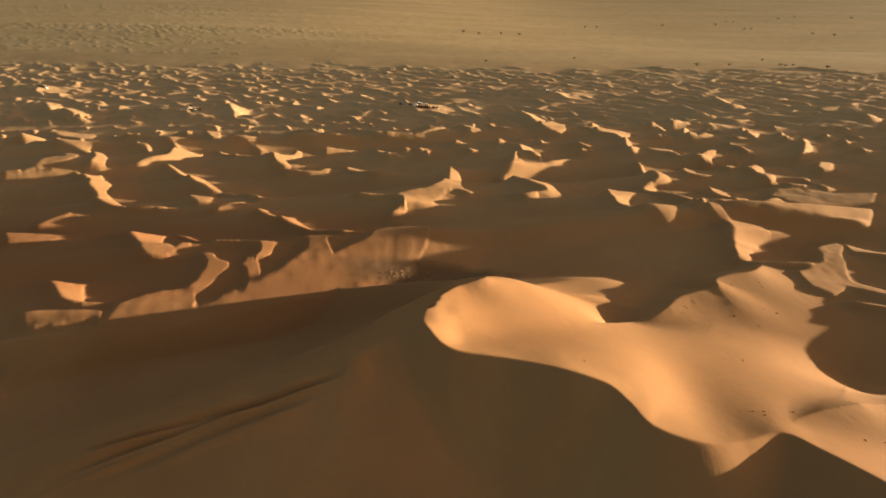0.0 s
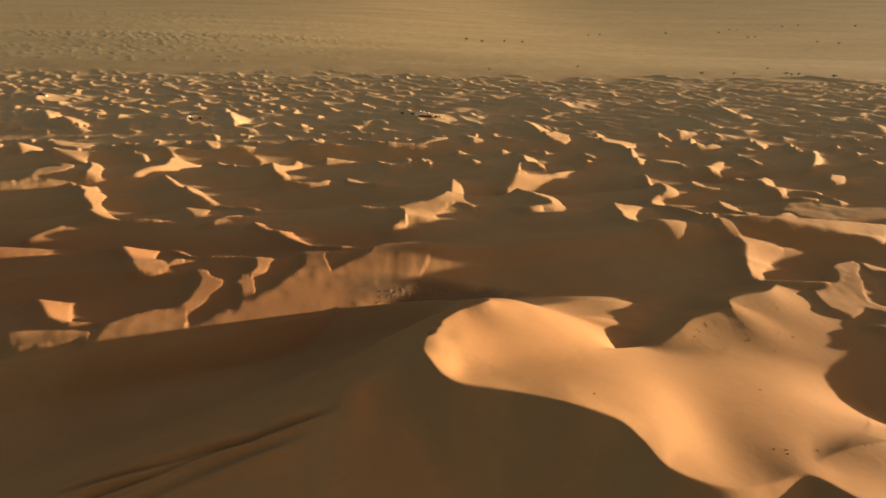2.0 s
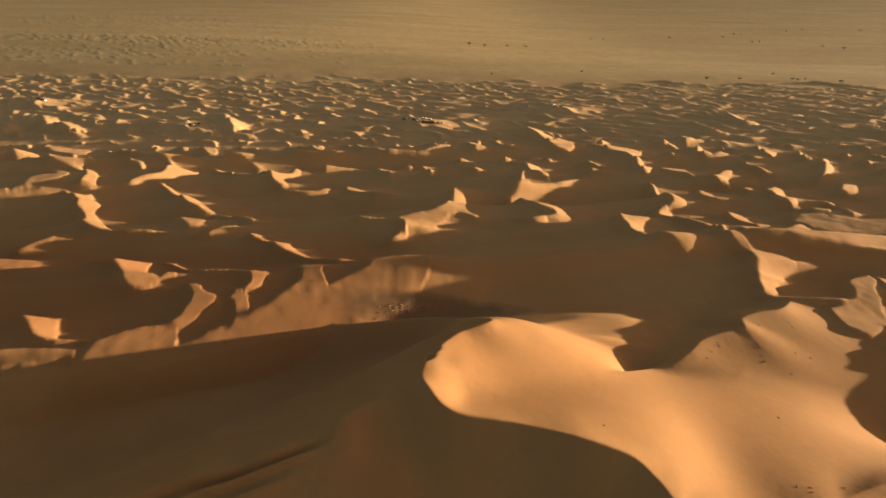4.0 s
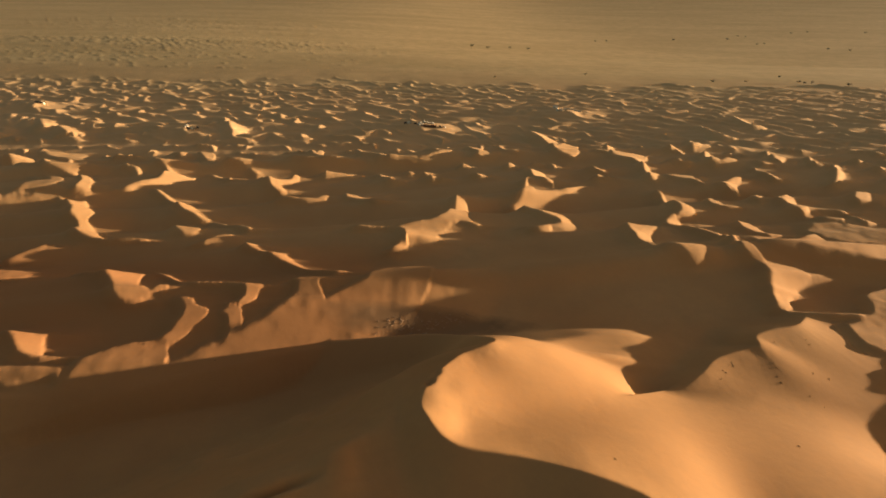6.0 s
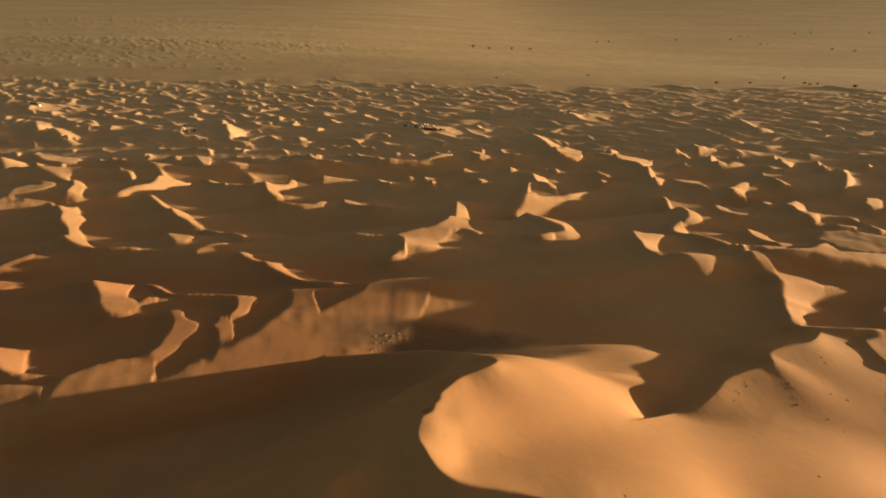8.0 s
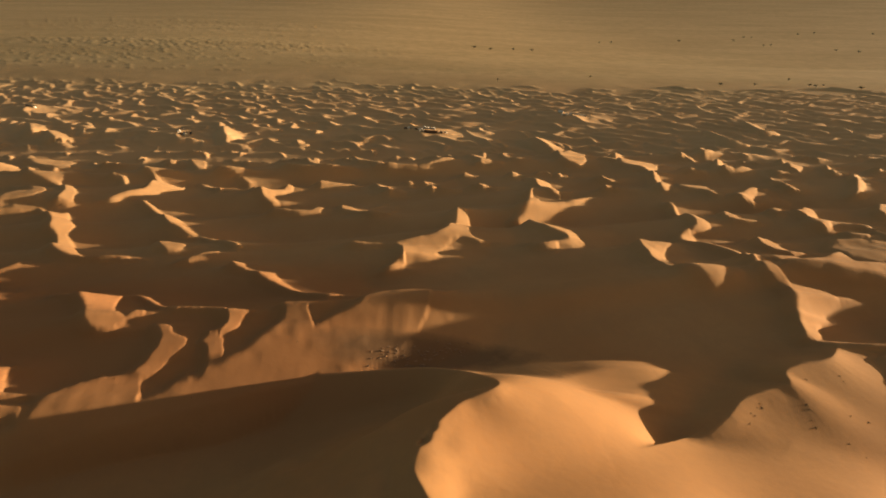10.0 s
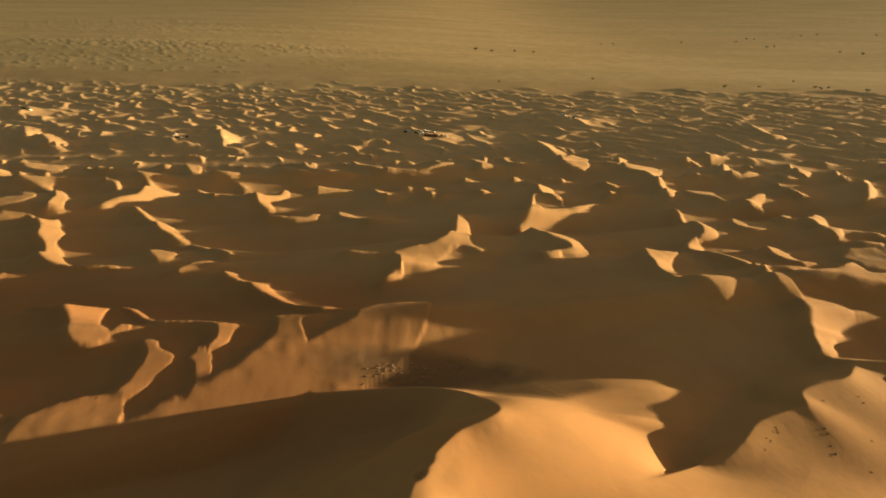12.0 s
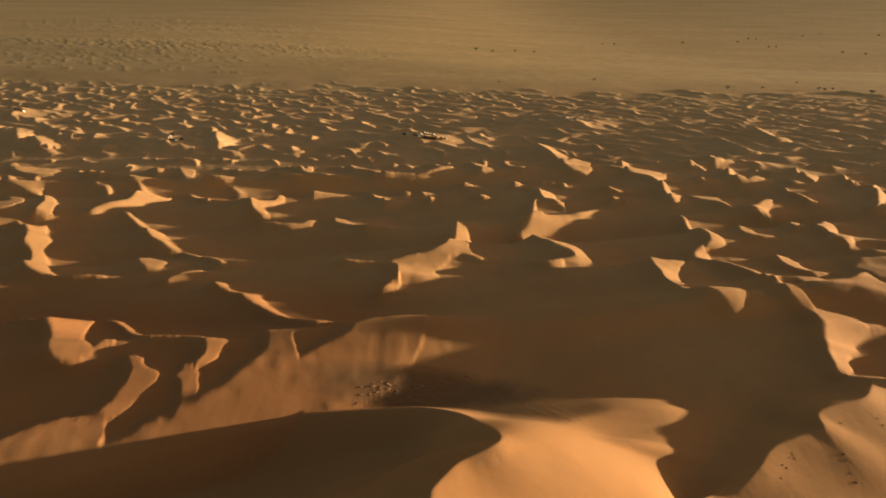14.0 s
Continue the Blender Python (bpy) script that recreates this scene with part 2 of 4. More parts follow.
dune_face(0.1, 3, (-421.8, 527.3), (-428.1, 542.9), (-408.5, 525.4), (-386.3, 522.4), (-366.2, 526.0), (-364.8, 507.2), (-354.0, 498.8), (-363.0, 495.8), (-379.6, 496.5), (-396.7, 505.6))
dune_face(0.3, 4, (-265.9, 528.5), (-256.1, 526.5), (-242.4, 521.3), (-223.8, 494.3), (-215.2, 473.6), (-223.9, 474.7), (-244.6, 503.0))
dune_face(0.06, 2, (-267.8, 293.8), (-264.1, 298.2), (-259.7, 304.3), (-253.2, 310.2), (-250.7, 309.2), (-253.3, 302.7), (-259.3, 296.4), (-262.6, 291.7))
dune_face(0.34, 6, (-204.0, 475.3), (-193.0, 472.1), (-177.7, 472.1), (-180.9, 466.0), (-184.5, 464.4), (-177.7, 463.3), (-168.4, 460.2), (-165.2, 459.6), (-171.2, 457.7), (-176.7, 459.9), (-183.1, 464.5), (-193.4, 465.7), (-200.6, 467.5))
dune_face(0.34, 7, (-164.2, 444.1), (-154.8, 438.3), (-144.5, 436.3), (-136.6, 441.8), (-134.9, 447.9), (-130.3, 447.2), (-130.1, 441.2), (-135.1, 431.8), (-139.5, 427.7), (-137.1, 422.3), (-132.8, 417.1), (-136.9, 415.4), (-142.1, 417.5), (-146.7, 420.5), (-151.6, 428.7))
dune_face(0.34, 7, (-127.3, 310.7), (-124.3, 312.2), (-118.2, 309.9), (-115.0, 305.9), (-109.1, 303.6), (-100.4, 303.2), (-93.9, 298.3), (-87.5, 293.1), (-78.7, 285.5), (-69.2, 280.1), (-60.5, 277.2), (-51.9, 273.8), (-59.2, 271.3), (-67.5, 273.6), (-76.6, 278.0), (-85.1, 284.9), (-95.3, 291.4), (-105.2, 296.3), (-110.3, 301.8), (-117.5, 302.9), (-121.4, 304.1), (-125.3, 307.2))
dune_face(0.25, 8, (-67.9, 340.9), (-59.5, 336.4), (-48.2, 335.8), (-35.3, 337.5), (-24.5, 343.2), (-11.5, 349.3), (-2.0, 360.1), (4.1, 389.2), (4.9, 400.6), (8.4, 399.8), (12.7, 394.8), (14.8, 388.7), (13.2, 367.1), (13.8, 358.1), (15.6, 352.0), (21.3, 348.3), (29.0, 347.6), (21.2, 345.5), (13.6, 347.3), (7.8, 348.7), (2.0, 346.4), (-1.7, 339.4), (2.1, 339.2), (-5.3, 333.4), (-7.0, 328.5), (-3.3, 326.4), (-8.6, 322.1), (-13.9, 321.1), (-21.0, 319.5), (-26.2, 317.9), (-25.9, 313.8), (-30.8, 310.2), (-37.3, 308.7), (-34.6, 313.2), (-31.5, 317.9), (-28.1, 319.9), (-27.3, 323.3), (-28.8, 328.3), (-32.9, 332.7), (-38.4, 332.3), (-49.3, 330.8), (-58.9, 332.8))
dune_face(0.3, 4, (-122.5, 463.7), (-111.5, 460.2), (-103.5, 457.6), (-91.1, 458.1), (-80.5, 460.6), (-85.6, 455.2), (-97.3, 451.6), (-109.0, 448.3), (-109.5, 455.4))
dune_face(0.3, 5, (-58.3, 489.8), (-48.8, 489.6), (-30.4, 491.8), (-22.7, 495.3), (-12.3, 502.4), (-9.6, 505.3), (1.1, 511.2), (1.2, 504.5), (-6.8, 500.1), (-17.3, 494.0), (-22.3, 488.3), (-43.2, 485.9), (-56.1, 484.1))
dune_face(0.3, 5, (-152.9, 547.7), (-127.7, 499.5), (-133.2, 540.5), (-118.9, 489.9), (-113.7, 485.3), (-97.7, 483.3), (-92.2, 481.3), (-102.0, 478.2), (-107.4, 479.4), (-118.1, 481.4), (-127.1, 487.1))
dune_face(0.3, 4, (-153.3, 485.8), (-139.3, 482.8), (-128.1, 479.7), (-117.5, 477.8), (-124.9, 476.1), (-132.9, 477.7), (-143.5, 478.9))
dune_face(0.3, 4, (-106.0, 551.6), (-87.3, 529.8), (-69.8, 500.9), (-63.7, 503.7), (-60.5, 491.1), (-64.2, 486.6), (-68.6, 492.9), (-84.0, 496.1))
dune_face(0.15, 2, (-135.4, 400.0), (-116.7, 397.5), (-104.1, 400.0), (-99.0, 406.6), (-94.5, 406.6), (-96.4, 395.7), (-106.4, 392.0), (-128.5, 392.6))
dune_face(0.15, 2, (-84.7, 413.7), (-74.8, 409.5), (-59.5, 398.2), (-45.6, 392.2), (-54.1, 390.7), (-68.1, 397.0), (-81.4, 401.9))
dune_face(0.3, 4, (10.3, 481.9), (11.9, 486.7), (14.5, 484.8), (19.8, 485.1), (16.0, 480.2), (11.3, 479.2))
dune_face(0.34, 5, (10.2, 571.1), (20.6, 522.2), (28.8, 520.3), (30.8, 579.4), (37.0, 580.2), (31.7, 512.8), (36.3, 505.9), (38.8, 501.6), (27.9, 497.7), (23.7, 499.6), (26.6, 505.5), (20.2, 512.1))
dune_face(0.3, 3, (43.5, 566.4), (54.5, 527.0), (64.7, 518.7), (69.5, 512.1), (63.6, 507.9), (50.4, 513.2))
dune_face(0.3, 3, (51.4, 487.6), (56.6, 486.5), (59.7, 481.0), (53.2, 478.5))
dune_face(0.34, 6, (66.2, 479.9), (75.3, 471.2), (84.6, 465.5), (86.0, 451.1), (87.2, 433.3), (81.9, 435.6), (73.6, 443.7), (71.5, 462.3))
dune_face(0.26, 8, (69.4, 448.1), (65.5, 436.7), (63.8, 423.8), (67.4, 417.0), (76.9, 418.6), (86.6, 421.6), (96.8, 426.6), (107.3, 432.5), (113.7, 435.8), (103.4, 424.8), (95.3, 418.5), (87.5, 412.8), (77.5, 406.8), (67.9, 401.6), (58.4, 395.4), (51.5, 391.4), (45.2, 394.1), (47.7, 397.7), (52.3, 400.8), (54.8, 405.4), (58.1, 414.7), (63.3, 438.1))
dune_face(0.3, 7, (51.6, 392.6), (58.4, 381.0), (67.0, 382.7), (75.3, 372.2), (82.2, 365.7), (85.7, 359.6), (88.0, 351.6), (87.5, 348.8), (78.3, 345.7), (70.5, 344.2), (66.1, 340.2), (58.5, 339.7), (55.3, 343.7), (47.3, 346.9), (55.6, 346.2), (61.4, 346.5), (69.7, 351.2), (77.8, 353.3), (74.6, 357.2), (67.3, 361.1), (62.5, 368.2), (55.0, 372.4))
dune_face(0.34, 7, (103.7, 582.0), (107.6, 541.1), (128.7, 569.0), (134.6, 555.3), (124.1, 512.0), (119.0, 505.4), (109.4, 506.5), (102.2, 512.5))
dune_face(0.34, 6, (161.6, 560.1), (169.2, 551.9), (173.5, 529.6), (190.2, 543.5), (192.3, 525.4), (202.7, 534.6), (184.1, 502.4), (177.9, 496.8), (173.0, 501.7), (164.0, 508.2), (156.9, 512.2))
dune_face(0.34, 6, (178.8, 494.6), (182.4, 489.5), (185.1, 481.6), (190.3, 474.2), (182.2, 456.3), (175.7, 445.0), (171.1, 449.7), (174.6, 466.4), (177.7, 482.6))
dune_face(0.2, 3, (185.4, 462.1), (202.2, 466.1), (218.5, 468.7), (212.3, 450.6), (214.9, 439.4), (210.8, 441.0), (205.3, 448.7), (191.6, 452.8))
dune_face(0.34, 6, (167.3, 429.5), (174.5, 423.6), (175.9, 405.2), (174.8, 393.2), (177.8, 385.7), (180.7, 382.4), (179.6, 374.4), (173.3, 368.9), (162.7, 367.5), (162.8, 369.9), (168.8, 376.5), (170.5, 383.0), (171.1, 399.2), (171.5, 421.5))
dune_face(0.22, 9, (153.6, 364.2), (160.0, 370.7), (166.0, 370.1), (163.6, 354.8), (180.8, 339.3), (184.1, 332.0), (196.4, 334.3), (208.0, 327.0), (227.3, 331.5), (244.0, 342.2), (245.2, 331.1), (254.9, 325.0), (277.9, 327.6), (302.5, 325.6), (282.2, 299.7), (258.6, 301.2), (220.6, 299.3), (201.3, 301.5), (187.2, 307.0), (191.1, 317.1), (184.2, 317.0), (179.0, 313.8), (178.8, 309.0), (186.4, 295.1), (206.0, 293.5), (209.7, 290.6), (220.6, 292.0), (207.4, 285.9), (196.4, 278.1), (198.1, 275.2), (190.7, 270.9), (184.0, 263.5), (181.7, 257.1), (176.2, 253.5), (169.3, 253.9), (173.2, 259.9), (177.5, 277.5), (182.4, 291.4), (173.7, 299.3), (173.6, 306.5), (177.5, 333.0), (170.2, 343.9), (161.9, 350.8), (149.8, 356.1))
dune_face(0.34, 8, (119.9, 351.8), (128.9, 350.2), (143.8, 353.6), (144.5, 350.5), (137.3, 341.5), (133.3, 332.6), (130.2, 320.1), (127.4, 309.0), (133.2, 305.5), (141.4, 304.9), (149.5, 304.4), (152.3, 299.4), (152.0, 296.4), (147.4, 291.3), (143.4, 289.2), (139.0, 290.7), (132.7, 295.9), (127.7, 299.8), (122.0, 306.1), (122.1, 319.8), (120.0, 334.8))
dune_face(0.3, 6, (223.3, 442.7), (234.2, 445.7), (246.2, 455.3), (256.6, 459.1), (245.7, 444.3), (241.0, 435.7), (241.3, 431.9), (233.2, 431.7), (228.3, 437.3))
dune_face(0.34, 5, (262.6, 554.6), (266.4, 546.4), (257.4, 516.6), (255.9, 502.7), (269.3, 513.2), (277.5, 508.0), (263.1, 500.5), (251.2, 497.4), (245.8, 500.0), (252.1, 522.5))
dune_face(0.3, 4, (255.5, 575.9), (261.3, 568.6), (279.2, 587.8), (265.3, 563.7), (255.1, 556.3))
dune_face(0.3, 4, (286.4, 498.6), (285.2, 482.0), (285.4, 469.1), (288.4, 461.1), (290.8, 456.3), (283.4, 456.3), (278.6, 465.8), (282.0, 482.6))
dune_face(0.3, 4, (329.0, 555.0), (326.7, 536.8), (327.6, 524.5), (331.2, 521.2), (319.8, 508.3), (312.5, 512.9))
dune_face(0.3, 3, (292.7, 511.1), (300.9, 506.4), (312.5, 502.8), (297.2, 499.3))
dune_face(0.3, 4, (357.5, 531.7), (356.8, 522.4), (352.8, 509.5), (355.6, 504.0), (347.2, 503.0), (348.8, 513.3))
dune_face(0.3, 7, (359.3, 498.0), (370.6, 504.2), (359.4, 484.5), (354.1, 471.6), (343.1, 458.9), (331.1, 447.4), (323.0, 445.6), (331.7, 452.2), (339.7, 463.5), (350.9, 481.9))
dune_face(0.15, 4, (330.8, 427.5), (346.0, 432.4), (343.5, 424.5), (330.9, 409.0), (322.7, 406.5), (318.0, 411.3))
dune_face(0.3, 6, (250.0, 406.9), (260.7, 410.0), (280.1, 430.5), (272.3, 409.2), (268.6, 397.8), (272.8, 393.9), (289.3, 395.6), (298.4, 390.1), (298.4, 384.2), (283.0, 386.3), (269.4, 385.1), (262.4, 378.3), (257.3, 382.2), (251.1, 386.0), (257.3, 393.6), (256.0, 398.8))
dune_face(0.3, 3, (265.0, 377.7), (272.3, 373.6), (284.7, 371.1), (280.0, 364.6), (268.6, 365.2))
dune_face(0.3, 3, (296.3, 382.5), (299.2, 374.2), (304.1, 364.9), (296.1, 362.3), (292.8, 368.5))
dune_face(0.012, 1, (254.9, 361.8), (278.8, 363.0), (300.9, 356.9), (328.1, 356.0), (310.9, 335.3), (279.8, 329.5), (258.3, 328.8), (247.5, 333.9), (246.0, 342.5), (243.4, 349.8))
dune_face(0.2, 4, (203.4, 412.2), (204.2, 397.2), (207.6, 391.1), (221.0, 387.9), (211.0, 384.4), (200.8, 385.3), (195.1, 391.4))
dune_face(0.3, 4, (202.3, 365.7), (211.5, 360.9), (213.6, 350.9), (218.8, 343.3), (226.1, 340.0), (212.3, 335.8), (204.7, 341.9), (199.8, 350.2))
dune_face(0.2, 3, (235.5, 407.3), (249.8, 420.2), (248.8, 411.6), (239.4, 399.2))
dune_face(0.3, 8, (-215.6, 282.9), (-206.9, 278.1), (-198.1, 277.5), (-193.0, 277.1), (-182.9, 278.8), (-173.7, 279.3), (-172.1, 271.8), (-168.2, 264.2), (-162.3, 256.4), (-156.5, 251.7), (-151.7, 249.3), (-149.6, 254.8), (-145.8, 255.9), (-144.7, 251.2), (-149.9, 247.5), (-151.1, 244.5), (-153.7, 243.0), (-150.7, 240.8), (-155.5, 239.3), (-160.8, 238.9), (-164.5, 240.5), (-168.2, 243.6), (-170.2, 248.0), (-176.9, 256.0), (-184.4, 263.9), (-194.4, 273.2), (-201.6, 273.3), (-209.9, 277.6))
dune_face(0.3, 4, (-175.2, 281.7), (-167.0, 281.3), (-159.4, 279.4), (-151.1, 273.2), (-140.3, 265.0), (-131.7, 260.3), (-125.6, 259.9), (-117.0, 260.8), (-107.5, 259.9), (-105.7, 255.4), (-115.1, 256.7), (-126.4, 255.6), (-133.9, 255.8), (-144.6, 262.8), (-155.9, 273.1), (-163.4, 278.0))
dune_face(0.3, 6, (-106.0, 254.9), (-105.8, 257.4), (-92.4, 258.0), (-96.2, 253.7), (-97.3, 248.3), (-98.4, 243.2), (-102.0, 241.6), (-108.0, 242.6), (-104.5, 244.7), (-103.8, 248.3), (-104.2, 251.7))
dune_face(0.3, 8, (-206.1, 220.2), (-196.8, 218.6), (-188.7, 218.3), (-183.4, 219.8), (-184.7, 216.2), (-183.5, 212.8), (-180.6, 209.5), (-179.5, 206.1), (-176.4, 204.4), (-169.9, 205.5), (-163.1, 206.4), (-163.0, 204.4), (-172.4, 202.2), (-182.0, 202.2), (-188.7, 204.1), (-192.3, 207.3), (-197.0, 211.7), (-203.1, 216.6))
dune_face(0.04, 3, (-202.8, 197.0), (-189.1, 198.4), (-175.3, 199.1), (-166.6, 200.3), (-163.0, 198.6), (-165.5, 194.9), (-173.3, 192.4), (-194.9, 186.7))
dune_face(0.1, 4, (-278.1, 282.1), (-256.8, 281.0), (-247.1, 281.1), (-237.9, 277.6), (-239.6, 271.9), (-246.8, 269.2), (-261.4, 264.3))
dune_face(0.12, 7, (-137.1, 246.2), (-132.7, 247.1), (-129.0, 245.4), (-124.9, 240.7), (-118.2, 238.0), (-115.8, 236.1), (-116.5, 232.5), (-118.4, 227.3), (-121.5, 222.1), (-123.6, 217.8), (-127.9, 216.1), (-134.5, 218.9), (-130.1, 223.4), (-128.7, 230.4), (-128.0, 234.0), (-128.9, 237.1), (-133.2, 242.0))
dune_face(0.1, 5, (-109.8, 243.6), (-103.2, 241.0), (-101.0, 238.5), (-100.5, 235.6), (-98.2, 232.8), (-97.7, 228.9), (-103.4, 226.1), (-106.8, 226.8), (-105.0, 229.1), (-107.3, 233.3), (-112.0, 234.8), (-108.8, 240.8))
dune_face(0.06, 2.5, (226.0, 269.8), (235.9, 276.6), (249.7, 283.5), (246.8, 271.6), (237.5, 261.8), (234.8, 252.8), (229.9, 244.1), (227.3, 237.3), (232.6, 231.5), (237.4, 226.6), (247.7, 220.1), (244.9, 216.7), (233.0, 220.9), (225.5, 226.1), (218.7, 229.5), (212.1, 224.3), (207.1, 221.0), (198.3, 226.0), (198.6, 236.8), (199.3, 243.3), (210.2, 248.0), (220.1, 254.7), (224.8, 261.5))
dune_face(0.2, 1.5, (250.8, 280.2), (257.8, 275.2), (269.3, 268.5), (283.3, 263.6), (275.3, 253.9), (262.1, 259.2), (255.1, 262.5), (246.3, 264.5))
dune_face(0.15, 1.2, (208.7, 216.5), (217.7, 215.0), (226.7, 212.5), (238.4, 208.7), (235.1, 204.6), (224.3, 209.3), (215.6, 211.9))
dune_face(0.15, 1.2, (173.0, 253.8), (182.5, 253.3), (201.0, 251.5), (217.7, 252.1), (211.8, 248.0), (198.7, 247.6), (184.0, 249.9))
dune_face(0.065, 11, (-78.1, 255.5), (-78.4, 259.0), (-82.8, 262.6), (-79.1, 265.8), (-64.0, 265.9), (-68.1, 260.7), (-63.2, 251.7), (-54.9, 258.2), (-42.8, 266.0), (-42.0, 270.4), (-35.0, 275.9), (-26.1, 280.5), (-13.6, 283.6), (-8.3, 278.1), (-9.0, 266.3), (-16.0, 247.8), (-25.1, 238.5), (-35.3, 231.2), (-49.9, 221.8), (-73.1, 210.3), (-94.8, 200.3), (-126.1, 189.8), (-155.4, 180.4), (-173.3, 173.6), (-194.7, 167.8), (-205.1, 182.6), (-182.7, 189.4), (-163.4, 191.5), (-166.3, 194.3), (-161.8, 197.6), (-160.5, 204.5), (-153.8, 211.8), (-143.5, 216.3), (-134.4, 218.8), (-128.2, 216.5), (-123.8, 208.4), (-116.5, 212.7), (-113.4, 217.8), (-108.9, 221.0), (-104.5, 220.2), (-103.7, 226.8), (-97.9, 229.5), (-90.3, 235.1), (-80.0, 250.9))


def scatter_faces():
    """Small dunes that fill the back of the field where no larger one stands."""
    rng = np.random.default_rng(33)
    taken = [q for _, _, outline in DUNE_FACES for q in outline]
    for y in np.arange(448, 592, 13.0):
        for x in np.arange(-0.8 * y - 60, 0.8 * y + 60, 27.0):
            px, py, turn = x + rng.uniform(-11, 11), y + rng.uniform(-6, 6), radians(rng.uniform(-42, 2))
            long, wide, bend = rng.uniform(14, 34), rng.uniform(3.0, 8.0), rng.uniform(-4, 4, 5)
            s, p = px * TO_SUN[0] + py * TO_SUN[1], py * TO_SUN[0] - px * TO_SUN[1]
            if min((s - a) ** 2 / 2.2 + (p - b) ** 2 for a, b in taken) < 14 ** 2 or rng.uniform() < 0.15:
                continue
            crest, foot = [], []
            for i, u in enumerate(np.linspace(0, 1, 5)):
                cx = px + long * (u - 0.5) * math.cos(turn) - bend[i] * math.sin(turn)
                cy = py + long * (u - 0.5) * math.sin(turn) + bend[i] * math.cos(turn)
                w = wide * math.sin(math.pi * (0.06 + 0.88 * u)) ** 0.8
                crest.append((cx, cy))
                foot.append((cx + w * TO_SUN[0], cy + w * TO_SUN[1] + 0.4 * w))
            dune_face(0.32, 4.2, *crest, *foot[::-1])
            taken += DUNE_FACES[-1][2]


scatter_faces()


def within(outline, s, p):
    hit = np.zeros(s.shape, bool)
    for (ax, ay), (bx, by) in zip(outline, outline[1:] + outline[:1]):
        if ay != by:
            hit ^= ((ay > p) != (by > p)) & (s < ax + (p - ay) * (bx - ax) / (by - ay))
    return hit


def soften(Z, n, axis):
    k = np.exp(-np.linspace(-2, 2, 2 * n + 1) ** 2)
    k /= k.sum()
    Q = np.pad(Z, [(n, n) if a == axis else (0, 0) for a in (0, 1)], mode="edge")
    size = Z.shape[axis]
    return sum(w * (Q[i:i + size] if axis == 0 else Q[:, i:i + size]) for i, w in enumerate(k))


